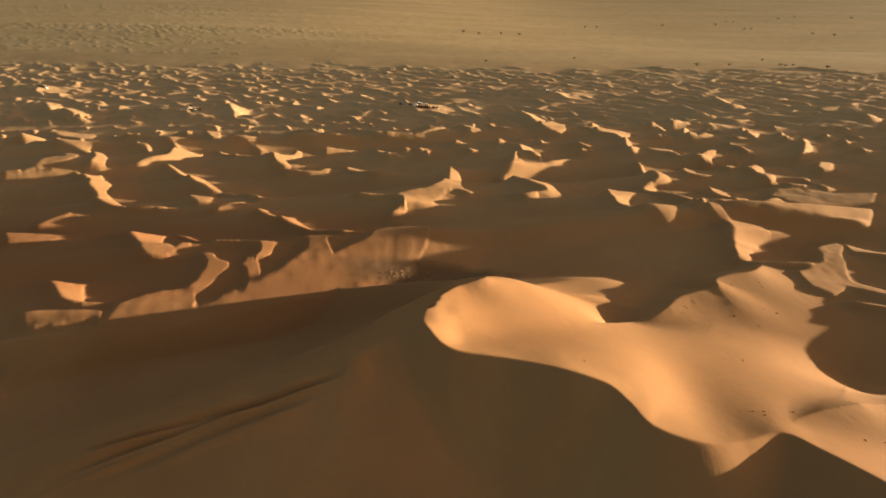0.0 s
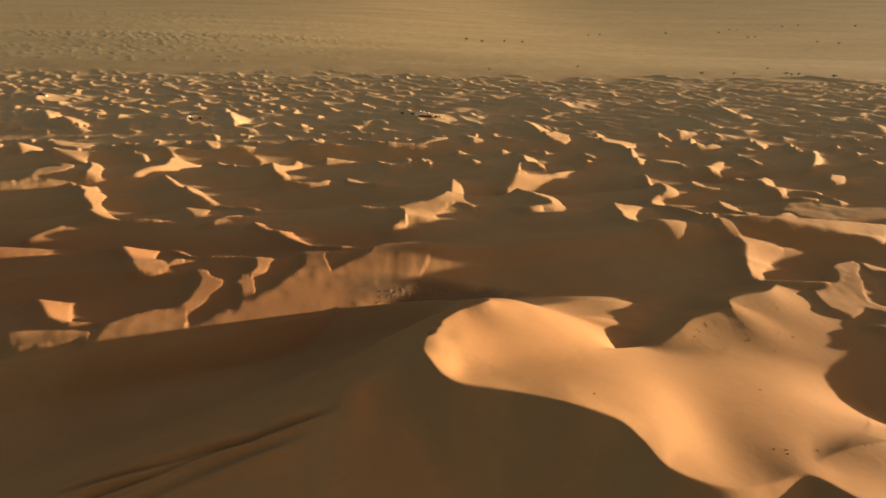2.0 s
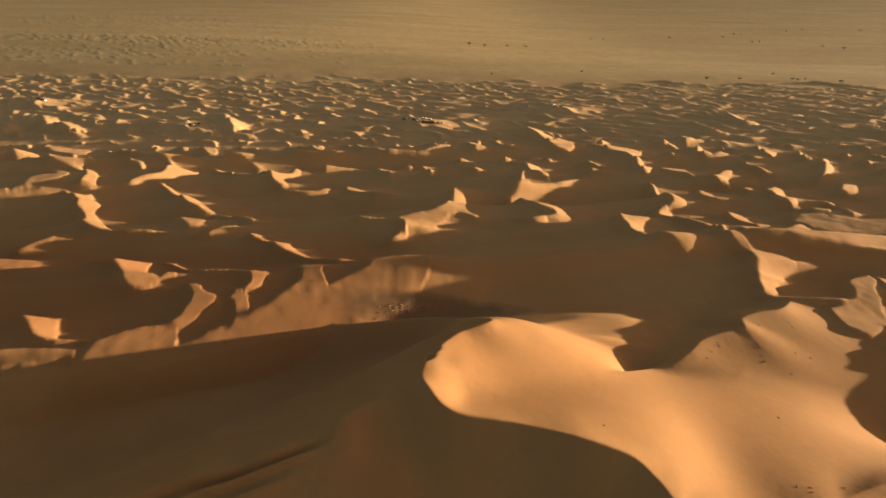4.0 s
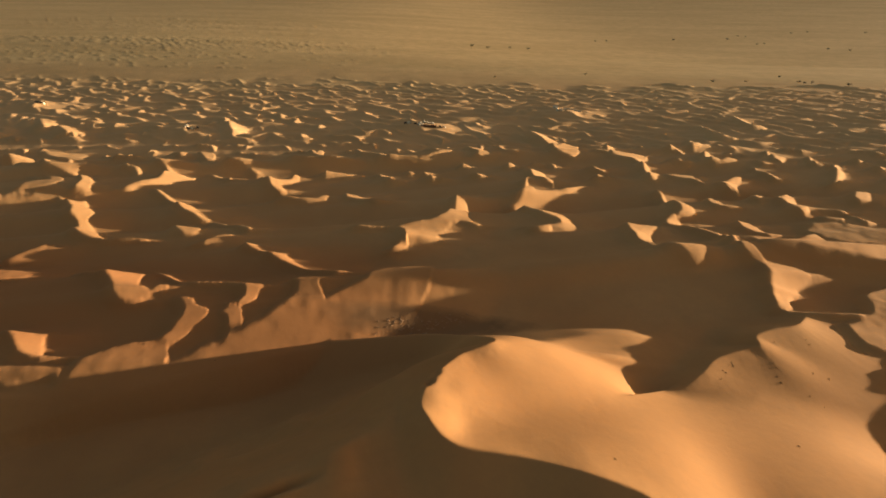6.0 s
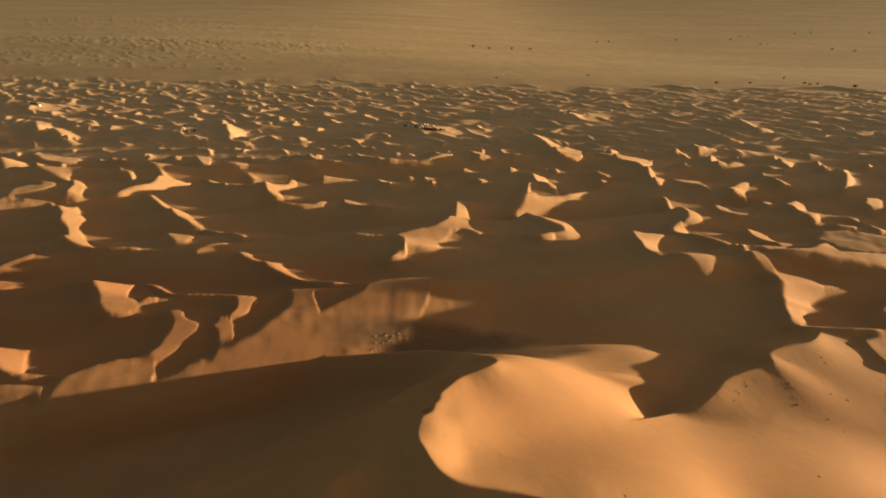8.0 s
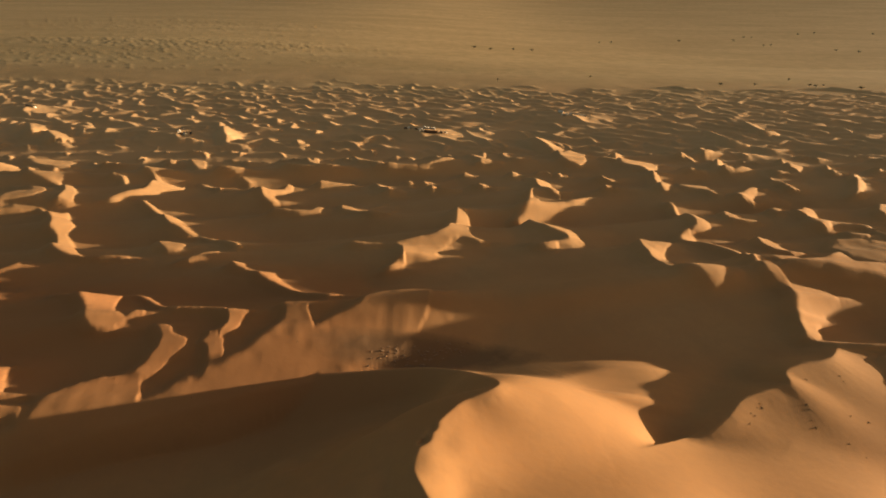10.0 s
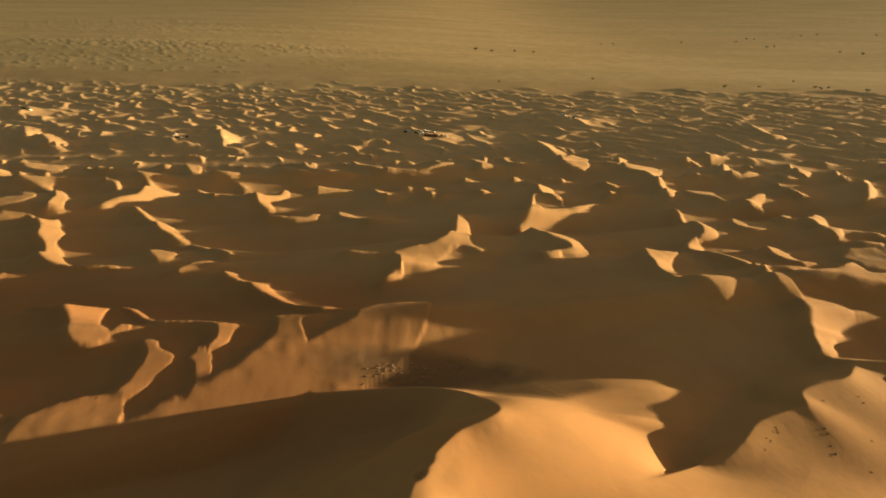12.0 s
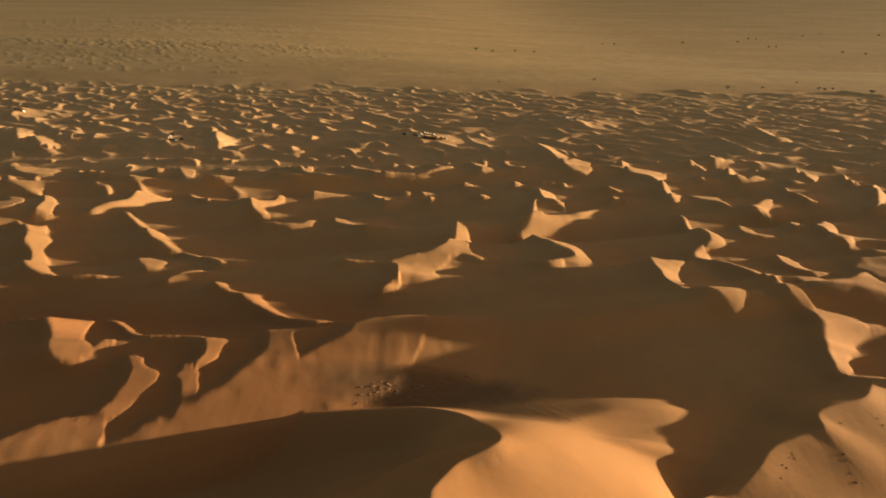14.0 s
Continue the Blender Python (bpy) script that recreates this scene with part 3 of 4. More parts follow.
def dune_field():
    """Heights on a grid that lies along the light (columns) and across it (rows), built from the sun's side to the far side."""
    s, p = np.arange(*FIELD_S, 1.0), np.arange(*FIELD_P, 1.0)
    shape = (len(p), len(s))
    face, slope, cap, edge = np.zeros(shape, int), np.zeros(shape), np.zeros(shape), np.zeros(shape)
    for k, (g, top, outline) in enumerate(DUNE_FACES):
        lo, hi = np.min(outline, 0) - 1, np.max(outline, 0) + 2
        i0, i1 = max(0, int(lo[1] - p[0])), min(len(p), int(hi[1] - p[0]))
        j0, j1 = max(0, int(lo[0] - s[0])), min(len(s), int(hi[0] - s[0]))
        if i1 <= i0 or j1 <= j0:
            continue
        spot = np.s_[i0:i1, j0:j1]
        ss, pp = np.meshgrid(s[j0:j1], p[i0:i1])
        mine = within(outline, ss, pp) & (face[spot] == 0)
        rim = np.full(ss.shape, 99.0)                       # how far it is to the outline, across the light
        for (ax, ay), (bx, by) in zip(outline, outline[1:] + outline[:1]):
            if ax != bx:
                u = (ss - ax) / (bx - ax)
                rim = np.where((u >= 0) & (u <= 1), np.minimum(rim, np.abs(pp - ay - u * (by - ay))), rim)
        edge[spot][mine] = rim[mine]
        face[spot][mine], slope[spot][mine], cap[spot][mine] = k + 1, g, top
    lit = face > 0
    ahead, run = np.full(shape, 999.0), np.zeros(shape)
    for j in range(1, len(s)):
        ahead[:, j] = np.where(lit[:, j], 0, np.minimum(ahead[:, j - 1] + 1, 999))
        run[:, j] = np.where(lit[:, j], run[:, j - 1] + 1, 0)
    Z, own, inner = np.zeros(shape), np.zeros(shape, int), np.zeros(shape)
    none = np.zeros(len(p))
    length = none + 1
    first = 1 + 5 * np.clip((p - 225) / 40, 0, 1)
    ray, foot, gone, rise, last, since, was = first, first, none, none, none.astype(int), none + 99, none > 0
    for j in range(len(s) - 1, -1, -1):
        now = lit[:, j]
        beyond = s[j] * TO_SUN[0] - p * TO_SUN[1] - 0.8 * (s[j] * TO_SUN[1] + p * TO_SUN[0]) - 75
        ray = np.where(now & was, ray, ray - FALL)
        ray[1:-1] += 0.1 * (ray[2:] + ray[:-2] - 2 * ray[1:-1])
        floor = FIELD_FLOOR + 8 * np.clip((s[j] * TO_SUN[1] + p * TO_SUN[0] - 460) / 70, 0, 1)
        ray = np.where(beyond > 0, first, np.maximum(ray, floor))
        start = now & ~was
        foot, gone = np.where(start, ray, foot), np.where(start, 0, gone)
        gone = np.where(now, gone + 1, 0)
        steeper = np.clip(1 + 0.12 * (5.0 - foot), 0.5, 2.6)                 # faces that begin low climb more
        steeper = np.where(slope[:, j] < 0.2, np.minimum(steeper, 1.25), steeper)
        length = np.where(start, run[:, j], length)
        top = cap[:, j] * np.clip(1 + 0.15 * (2 - foot), 0.5, 2.5)
        lean = np.minimum(np.minimum(slope[:, j] * steeper, np.maximum(slope[:, j], 0.38)), np.maximum(top / length, np.minimum(slope[:, j], 0.13)))
        climb = np.minimum(lean * gone, 1.5 * edge[:, j] + 0.1)
        rise = np.where(now, np.maximum(climb, np.where(start, 0, rise - FALL * 0.8)), rise)
        since = np.where(now | (beyond > 0), 0, since + 1)
        ray = np.where(now, foot + rise, ray)
        depth = np.minimum(np.minimum(0.5 * since, 3.2 + 0.012 * since), 0.11 * ahead[:, j] + 0.4)
        depth = np.minimum(depth, 0.6 + 0.5 * np.maximum(ray - floor, 0))
        Z[:, j] = np.where(now, ray, np.where(beyond > 0, first - 0.15 * beyond, ray - depth))
        last = np.where(now, face[:, j], last)
        own[:, j] = np.where(now, 2 * face[:, j] + 1, np.where(since < 24, 2 * last, 0))
        inner[:, j] = np.clip((np.minimum(since, ahead[:, j]) - 4) / 10, 0, 1)
        was = now
    calm = soften(soften(Z, 11, 0), 5, 1) - 0.3                       # the shaded sand between the faces lies smooth
    Z += (calm - Z) * soften(inner, 3, 0)
    return soften(soften(Z, 3, 0), 1, 1), own


def lay_field(X, Y, Z, owner):
    """Lays the dune field on the sand, fading out at its rim."""
    field, own = dune_field()
    s, p = X * TO_SUN[0] + Y * TO_SUN[1] - FIELD_S[0], Y * TO_SUN[0] - X * TO_SUN[1] - FIELD_P[0]
    here = (s > 1) & (s < field.shape[1] - 2) & (p > 1) & (p < field.shape[0] - 2)
    s, p, x, y = s[here], p[here], X[here], Y[here]
    i, j = p.astype(int), s.astype(int)
    v, u = p - i, s - j
    z = (field[i, j] * (1 - u) + field[i, j + 1] * u) * (1 - v) + (field[i + 1, j] * (1 - u) + field[i + 1, j + 1] * u) * v
    z = z + 0.25 * value_noise(x, y, 31, 41) + 0.14 * value_noise(x, y, 11, 42) + 0.09 * value_noise(x, y, 5, 43)
    share = np.clip((y - 150) / 16, 0, 1) * np.clip((590 - y) / 36, 0, 1) * np.clip((x + 0.82 * y + 150) / 60, 0, 1) * np.clip((0.8 * y + 160 - x) / 60, 0, 1)
    share = share * share * (3 - 2 * share)
    Z[here] = Z[here] * (1 - share) + z * share
    tall = np.array([0] + [int(k + 1) if cap >= 4 and slope >= 0.2 else 0 for k, (slope, cap, _) in enumerate(DUNE_FACES)])
    tag = own[np.rint(p).astype(int), np.rint(s).astype(int)]
    tag = np.where(tall[tag // 2] > 0, tag, 0)
    owner[here] = np.where(share > 0.5, tag, owner[here])
    # the near brink of the sunlit flat, where the sand falls into the shaded bowl
    line = [(-330, 108), (-260, 138), (-195, 166), (-157, 183), (-119, 200), (-97, 208), (-75, 217.5), (-50, 225), (-19, 230), (20, 232)]
    x = np.array([q[0] for q in line], float)
    gap = (np.interp(X, x, np.array([q[1] for q in line], float)) - Y) * 0.94
    drop = np.where((X < 20) & (np.hypot(X, Y) > 80), np.clip(gap, 0, None), 0)
    Z[:] = np.where(drop > 0, np.maximum(Z - 0.55 * drop - 0.004 * drop ** 2, -16 + 0.6 * value_noise(X, Y, 23, 8)), Z)


def random_ridge(rng, x, y, length, height):
    """A wavering crest that runs from far left to near right."""
    a = radians(rng.uniform(-45, 0))
    n = 5
    wob = rng.uniform(-0.16, 0.16, n) * length
    pts = []
    for i in range(n):
        s = (i / (n - 1) - 0.5) * length
        h = height * (math.sin(math.pi * (0.08 + 0.84 * i / (n - 1))) ** 0.7) * rng.uniform(0.8, 1.1) - 4.2
        pts.append((x + s * math.cos(a) - wob[i] * math.sin(a), y + s * math.sin(a) + wob[i] * math.cos(a), h))
    return pts


def terrain():
    # rings round the place, close where the drone flies over and wide towards the horizon
    ang = np.concatenate([np.arange(-180, -75, 5.0), np.arange(-75, -46, 0.5), np.arange(-46, 47, 0.09), np.arange(47, 75, 0.4), np.arange(75, 180, 5.0)])
    rad = [0.05, 3.0]
    while rad[-1] < 6500:
        r = rad[-1]
        rad.append(r + (12 if r < 60 else max(0.42, 0.42 * (r / 150) ** 1.35) if r < 2400 else r * 0.05))
    rad = np.array(rad)
    A, R = np.meshgrid(np.radians(ang), rad)
    X, Y = R * np.sin(A), R * np.cos(A)
    Z = -5.2 + 0.5 * value_noise(X, Y, 70, 3) + 0.15 * value_noise(X, Y, 24, 4)
    far = np.clip((Y - 980) / 120, 0, 1)
    Z = Z * (1 - far) - 4.0 * far
    Z -= 0.045 * 650 * np.tanh(X / 650) * np.clip((Y - 950) / 500, 0, 1)                            # and leans a little to the sun
    Z += 0.0000115 * np.clip(Y - 1900, 0, None) ** 2                          # the plain climbs slowly towards the horizon
    owner = np.zeros(X.shape, int)
    build_dunes(X, Y, Z, owner)
    n, mcol = len(rad), len(ang)
    V = np.stack([X, Y, Z], -1).reshape(-1, 3)
    i, j = np.meshgrid(np.arange(n - 1), np.arange(mcol), indexing="ij")
    j2 = (j + 1) % mcol
    F = np.stack([i * mcol + j, (i + 1) * mcol + j, (i + 1) * mcol + j2, i * mcol + j2], -1).reshape(-1, 4)[:, ::-1]
    return V, F, owner.ravel(), mcol, rad, ang


def mesh_from(name, V, F, material):
    me = bpy.data.meshes.new(name)
    me.vertices.add(len(V))
    me.vertices.foreach_set("co", V.astype(np.float32).ravel())
    me.loops.add(F.size)
    me.loops.foreach_set("vertex_index", F.astype(np.int32).ravel())
    me.polygons.add(len(F))
    me.polygons.foreach_set("loop_start", np.arange(0, F.size, F.shape[1], dtype=np.int32))
    me.polygons.foreach_set("use_smooth", np.ones(len(F), bool))
    me.update(calc_edges=True)
    me.materials.append(material)
    return me


CAMPS = ((-30.2, 640.7), (155.9, 734.3), (-304.3, 612.4), (-567.0, 730.5))


def build_dunes(X, Y, Z, owner):
    rng = np.random.default_rng(7)
    # the far dune field: smaller and smaller dunes
    yy = 565.0
    while yy < 1050:
        half = yy * 1.0 + 40
        xx = -half
        fade = max(0.1, 1 - (yy - 540) / 430)
        while xx < half:
            h = rng.uniform(1.7, 4.7) * fade + 0.2
            if any(-45 < xx - cx < 150 and abs(yy - cy - 0.17 * (xx - cx)) < 25 for cx, cy in CAMPS):
                h *= 0.12                                     # the camps lie on open sand
            if yy > 880 and rng.uniform() < (yy - 900) / 130 + 0.15 * (xx > 0):
                xx += 40                                      # the last dunes thin out
                continue
            add_ridge(X, Y, Z, random_ridge(rng, xx + rng.uniform(-14, 14), yy + rng.uniform(-11, 11), rng.uniform(30, 70), h), lee=0.34, wind=0.36, foot=-5.3, gap=8.0)
            xx += rng.uniform(34, 54)
        yy += 24 - 6 * min(1, (yy - 540) / 470)
    # low hummocks in patches on the plain
    for cx, cy, wide, long, count in ((-740, 1410, 240, 50, 420), (-520, 1450, 160, 40, 220), (-850, 1950, 330, 170, 420), (-950, 1190, 260, 60, 180), (-420, 1250, 600, 110, 160)):
        for _ in range(count):
            x, y = rng.normal(cx, wide), min(2150, max(1090, rng.normal(cy, long)))
            rise = -5.0 - 0.045 * 650 * math.tanh(x / 650) * min(1, (y - 950) / 500)
            if y > 1900:
                rise += 0.0000115 * max(0, y - 1900) ** 2
            size = rng.uniform(0.5, 1.0) * y / 1400
            knots = [(p, q, c + rise + 4.8) for p, q, c in random_ridge(rng, x, y, 20 * size, 0.25 + 0.75 * size)]
            add_ridge(X, Y, Z, knots, lee=0.4, wind=0.3, foot=rise + 0.5, gap=12.0)
    # dunes beside the field of view
    for side in (-1, 1):
        for i in range(45):
            y = rng.uniform(60, 540 if side < 0 else 170)
            x = side * (y * 0.93 + 50 + rng.uniform(0, 190))
            add_ridge(X, Y, Z, random_ridge(rng, x, y, rng.uniform(50, 100), rng.uniform(13, 19) if side < 0 else rng.uniform(5, 9)))
    for i, r in enumerate(FAR_DUNES):
        add_ridge(X, Y, Z, r, wind=0.4, gap=3.0, owner=owner, tag=len(DUNE_FACES) + i + 1)
    for cx, cy in CAMPS:
        Z += 6.5 * np.exp(-((X - cx + 10) / 42) ** 2 - ((Y - cy) / 27) ** 2)      # the camps stand on low rises
    lay_field(X, Y, Z, owner)
    add_ridge(X, Y, Z, BACK, lee=0.2, wind=0.6, k=4.0, foot=-5.0, brink=3.0, owner=owner, tag=902, deep=60)
    add_ridge(X, Y, Z, RIB, lee=0.3, wind=0.4, k=6.0, foot=-5.0, brink=4.0, owner=owner, tag=902, deep=60)
    add_ridge(X, Y, Z, LOBE, lee=0.12, wind=0.5, k=2.0, foot=-8.0, reach=120, owner=owner, tag=904, deep=60)
    add_ridge(X, Y, Z, HILL, wind=0.2, k=4.0, foot=-8.0, owner=owner, tag=903, waver=0.1, deep=60)
    add_ridge(X, Y, Z, SPUR, lee=0.7, wind=0.5, k=3.0, power=1.0, foot=-20.0, brink=2.0, owner=owner, tag=902, deep=60)
    add_ridge(X, Y, Z, MAIN, lee=0.62, wind=0.32, k=2.0, foot=-8.0, power=1.25, reach=260, gap=1.2, owner=owner, tag=902, deep=60)
    Z += 2.2 * value_noise(X, Y, 10, 9) * np.exp(-((X + 55) / 50) ** 2 - ((Y - 155) / 30) ** 2)      # hollows in the shaded bowl
    for px, py, deep in ((-5.0, 158.6, 1.7), (-3.0, 163.2, 0.9)):
        Z -= deep * np.exp(-((X - px - 0.5 * (Y - py)) / 1.3) ** 2 - ((Y - py) / 1.9) ** 2)      # slumps in the brink
    Z += 1.2 * value_noise(X / 9 + 50, Y, 4.5, 23) * np.exp(-((X - 75) / 19) ** 2 - ((Y - 208) / 15) ** 2)   # drifts at the edge of the shade
    run, cross = (X + 50) * -0.93 + (Y - 128) * -0.37, (X + 50) * 0.37 - (Y - 128) * 0.93
    Z += 0.7 * value_noise(run / 16, cross, 3.4, 17) * np.exp(-((run - 15) / 70) ** 2 - ((cross - 5) / 9) ** 2)   # wind ribs along the spur
    wander = 0.5 * value_noise(run, run * 0, 13, 29)
    for lo, hi, c0, c1, deep, wide in ((-17, 75, 5.4, 6.2, 2.2, 1.1), (12, 75, 5.4, 0.2, 1.9, 0.9), (-5, 60, 9.5, 11.5, 1.6, 1.6), (20, 80, 8.2, 8.8, 1.1, 0.8)):
        ends = np.clip((run - lo) / 12, 0, 1) * np.clip((hi - run) / 25, 0, 1)
        q = (cross - c0 - (c1 - c0) * (run - lo) / (hi - lo) - wander) / wide
        Z -= deep * ends * (np.exp(-q * q) - 0.45 * np.exp(-(q - 2.2) ** 2))                # long furrows in its near flank
    # the hollow in the lee of the ragged hill
    a, b = (X - 79) * 0.848 + (Y - 184) * 0.530, (Y - 184) * 0.848 - (X - 79) * 0.530
    Z -= 5.0 * np.exp(-((a - 6) / 13) ** 2) * np.where(b > 0, b / 4.2 * np.exp(1 - np.clip(b, 0, 60) / 4.2), 0)
    Z -= 6 * np.exp(-((X - 174) / 24) ** 2 - ((Y - 160) / 17) ** 2)                 # the dark hollow between the hill and the shoulder
    smooth_back(X, Y, Z)


def smooth_back(X, Y, Z):
    """Evens out the sunlit back of the great dune, away from its crests."""
    ring, turn = np.hypot(X[:, 0], Y[:, 0]), np.degrees(np.arctan2(X[-1], Y[-1]))
    i, j = np.flatnonzero((ring > 95) & (ring < 275)), np.flatnonzero((turn > -4) & (turn < 58))
    spot = np.s_[i[0]:i[-1] + 1, j[0]:j[-1] + 1]
    x, y, z = X[spot], Y[spot], Z[spot]
    near = np.full(x.shape, 1e9)
    for crest in (MAIN, HILL, LOBE[:4]):
        for q in spline([k[:3] for k in crest], 4.0):
            near = np.minimum(near, (x - q[0]) ** 2 + (y - q[1]) ** 2)
    share = np.clip((np.sqrt(near) - 4) / 16, 0, 1) * np.clip(1.6 - 1.6 * (((x - 100) / 74) ** 2 + ((y - 158) / 60) ** 2), 0, 1)
    share = np.maximum(share, np.clip((np.sqrt(near) - 3) / 12, 0, 1) * np.clip(1.6 - 1.6 * (((x - 30) / 36) ** 2 + ((y - 163) / 28) ** 2), 0, 1))
    even = z
    for _ in range(2):
        even = soften(soften(even, 40, 1), 22, 0)
    Z[spot] = z + (even - z) * share


V, F, owner, N_COLUMNS, RAD, ANG = terrain()
face_owner = owner[F[:, 0]]


def largest_piece(chosen, columns, rest):
    """Keeps the largest connected patch of the chosen faces; the others go to another owner."""
    cells = set(np.flatnonzero(chosen).tolist())
    best = []
    while cells:
        first = cells.pop()
        piece, queue = [first], [first]
        while queue:
            c = queue.pop()
            for q in (c - 1, c + 1, c - columns, c + columns):
                if q in cells:
                    cells.remove(q)
                    piece.append(q)
                    queue.append(q)
        if len(piece) > len(best):
            face_owner[best] = rest
            best = piece
        else:
            face_owner[piece] = rest
    return len(best)


def cut_out(name, mine):
    """The faces of the sheet that belong to one dune's side."""
    faces = F[mine]
    used, index = np.unique(faces, return_inverse=True)
    return mesh_from(name, V[used], index.reshape(faces.shape), sand)


DUNE_LABELS = {
    902: "tall golden sand dune with a sharp winding crest",
    903: "low sunlit sand hill with a ragged brow",
    904: "smooth rounded shoulder of bright sand",
}
for tag in np.unique(face_owner // 2):
    if not tag:
        continue
    for flag in (0, 1):
        largest_piece(face_owner == 2 * tag + flag, N_COLUMNS, 2 * tag + 1 - flag)
    if largest_piece(face_owner // 2 == tag, N_COLUMNS, 0) < 60:
        face_owner[face_owner // 2 == tag] = 0
        continue
    dune = new("sand_dune")
    label = DUNE_LABELS.get(int(tag), "orange sand dune with a sharp crest and a shaded slip face")
    tagged(dune, label, "sand dune", "" if tag > 900 else "dunes of the field")
    spot = V[F[face_owner // 2 == tag][:, 0]].mean(0)
    dune.location = spot
    for name, flag in (("windward_slope", 1), ("slip_face", 0)):
        mine = face_owner == 2 * tag + flag
        if mine.any():
            me = cut_out(name, mine)
            me.transform(Matrix.Translation(-Vector(spot)))
            side = new(name, me)
            side.parent = dune
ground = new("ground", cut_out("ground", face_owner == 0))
tagged(ground, "rippled orange desert sand reaching a pale plain and the horizon", "sand", kind="structure")


# ---- things ----
def height_at(x, y):
    """The height of the sand at a place."""
    r, a = math.hypot(x, y), math.degrees(math.atan2(x, y))
    i = min(max(int(np.searchsorted(RAD, r)) - 1, 0), len(RAD) - 2)
    j = min(max(int(np.searchsorted(ANG, a)) - 1, 0), N_COLUMNS - 2)
    u, v = (r - RAD[i]) / (RAD[i + 1] - RAD[i]), (a - ANG[j]) / (ANG[j + 1] - ANG[j])
    z = lambda p, q: V[p * N_COLUMNS + q, 2]
    return float((z(i, j) * (1 - v) + z(i, j + 1) * v) * (1 - u) + (z(i + 1, j) * (1 - v) + z(i + 1, j + 1) * v) * u)


def plain_material(name, colour, second, scale, rough=0.85, metal=0.0):
    m = bpy.data.materials.new(name)
    m.use_nodes = True
    nt = m.node_tree
    b = nt.nodes["Principled BSDF"]
    b.inputs["Roughness"].default_value = rough
    b.inputs["Metallic"].default_value = metal
    co = nt.nodes.new("ShaderNodeTexCoord")
    t = nt.nodes.new("ShaderNodeTexNoise")
    t.inputs["Scale"].default_value = scale
    t.inputs["Detail"].default_value = 5
    nt.links.new(co.outputs["Object"], t.inputs["Vector"])
    ramp = nt.nodes.new("ShaderNodeValToRGB")
    ramp.color_ramp.elements[0].position, ramp.color_ramp.elements[1].position = 0.35, 0.65
    ramp.color_ramp.elements[0].color, ramp.color_ramp.elements[1].color = (*colour, 1), (*second, 1)
    nt.links.new(t.outputs["Fac"], ramp.inputs["Fac"])
    nt.links.new(ramp.outputs["Color"], b.inputs["Base Color"])
    bump = nt.nodes.new("ShaderNodeBump")
    bump.inputs["Strength"].default_value = 0.3
    nt.links.new(t.outputs["Fac"], bump.inputs["Height"])
    nt.links.new(bump.outputs["Normal"], b.inputs["Normal"])
    return m


leaf = plain_material("dusty_leaves", (0.045, 0.05, 0.022), (0.085, 0.08, 0.035), 1.5)
bark = plain_material("bark", (0.11, 0.075, 0.045), (0.17, 0.12, 0.075), 6)
straw = plain_material("dry_grass", (0.10, 0.075, 0.035), (0.17, 0.12, 0.055), 4)
canvas = plain_material("pale_canvas", (0.78, 0.72, 0.6), (0.7, 0.62, 0.5), 0.8)
brown_canvas = plain_material("brown_canvas", (0.16, 0.085, 0.05), (0.22, 0.12, 0.07), 0.8)
flap_cloth = plain_material("flap_cloth", (0.3, 0.24, 0.17), (0.38, 0.3, 0.22), 2)
dark_paint = plain_material("dark_paint", (0.03, 0.03, 0.032), (0.05, 0.045, 0.04), 1.2, 0.4)
white_paint = plain_material("white_paint", (0.8, 0.78, 0.72), (0.72, 0.68, 0.6), 1.2, 0.4)
glass = plain_material("dark_glass", (0.02, 0.022, 0.025), (0.03, 0.03, 0.03), 1.0, 0.1)
rubber = plain_material("rubber", (0.02, 0.02, 0.02), (0.035, 0.03, 0.027), 6)
crust_mud = plain_material("mud_crust", (0.24, 0.145, 0.08), (0.31, 0.2, 0.115), 0.7)


def part(name, bm, material, parent, label=""):
    me = bpy.data.meshes.new(name)
    bm.to_mesh(me)
    bm.free()
    me.materials.append(material)
    ob = new(name, me)
    ob.parent = parent
    return tagged(ob, label)


def box(bm, x0, x1, y0, y1, z0, z1, taper=1.0):
    cx, cy = (x0 + x1) / 2, (y0 + y1) / 2
    low = [bm.verts.new(q) for q in ((x0, y0, z0), (x1, y0, z0), (x1, y1, z0), (x0, y1, z0))]
    up = [bm.verts.new((cx + (x - cx) * taper, cy + (y - cy) * taper, z1)) for x, y in ((x0, y0), (x1, y0), (x1, y1), (x0, y1))]
    bm.faces.new(low[::-1])
    bm.faces.new(up)
    for i in range(4):
        bm.faces.new((low[i], low[(i + 1) % 4], up[(i + 1) % 4], up[i]))
    return bm


def place(ob, x, y, turn=0.0, sink=0.0, scale=1.0):
    ob.matrix_world = pose(x, y, height_at(x, y) - sink, 0, 0, turn) @ Matrix.Scale(scale, 4)
    return ob


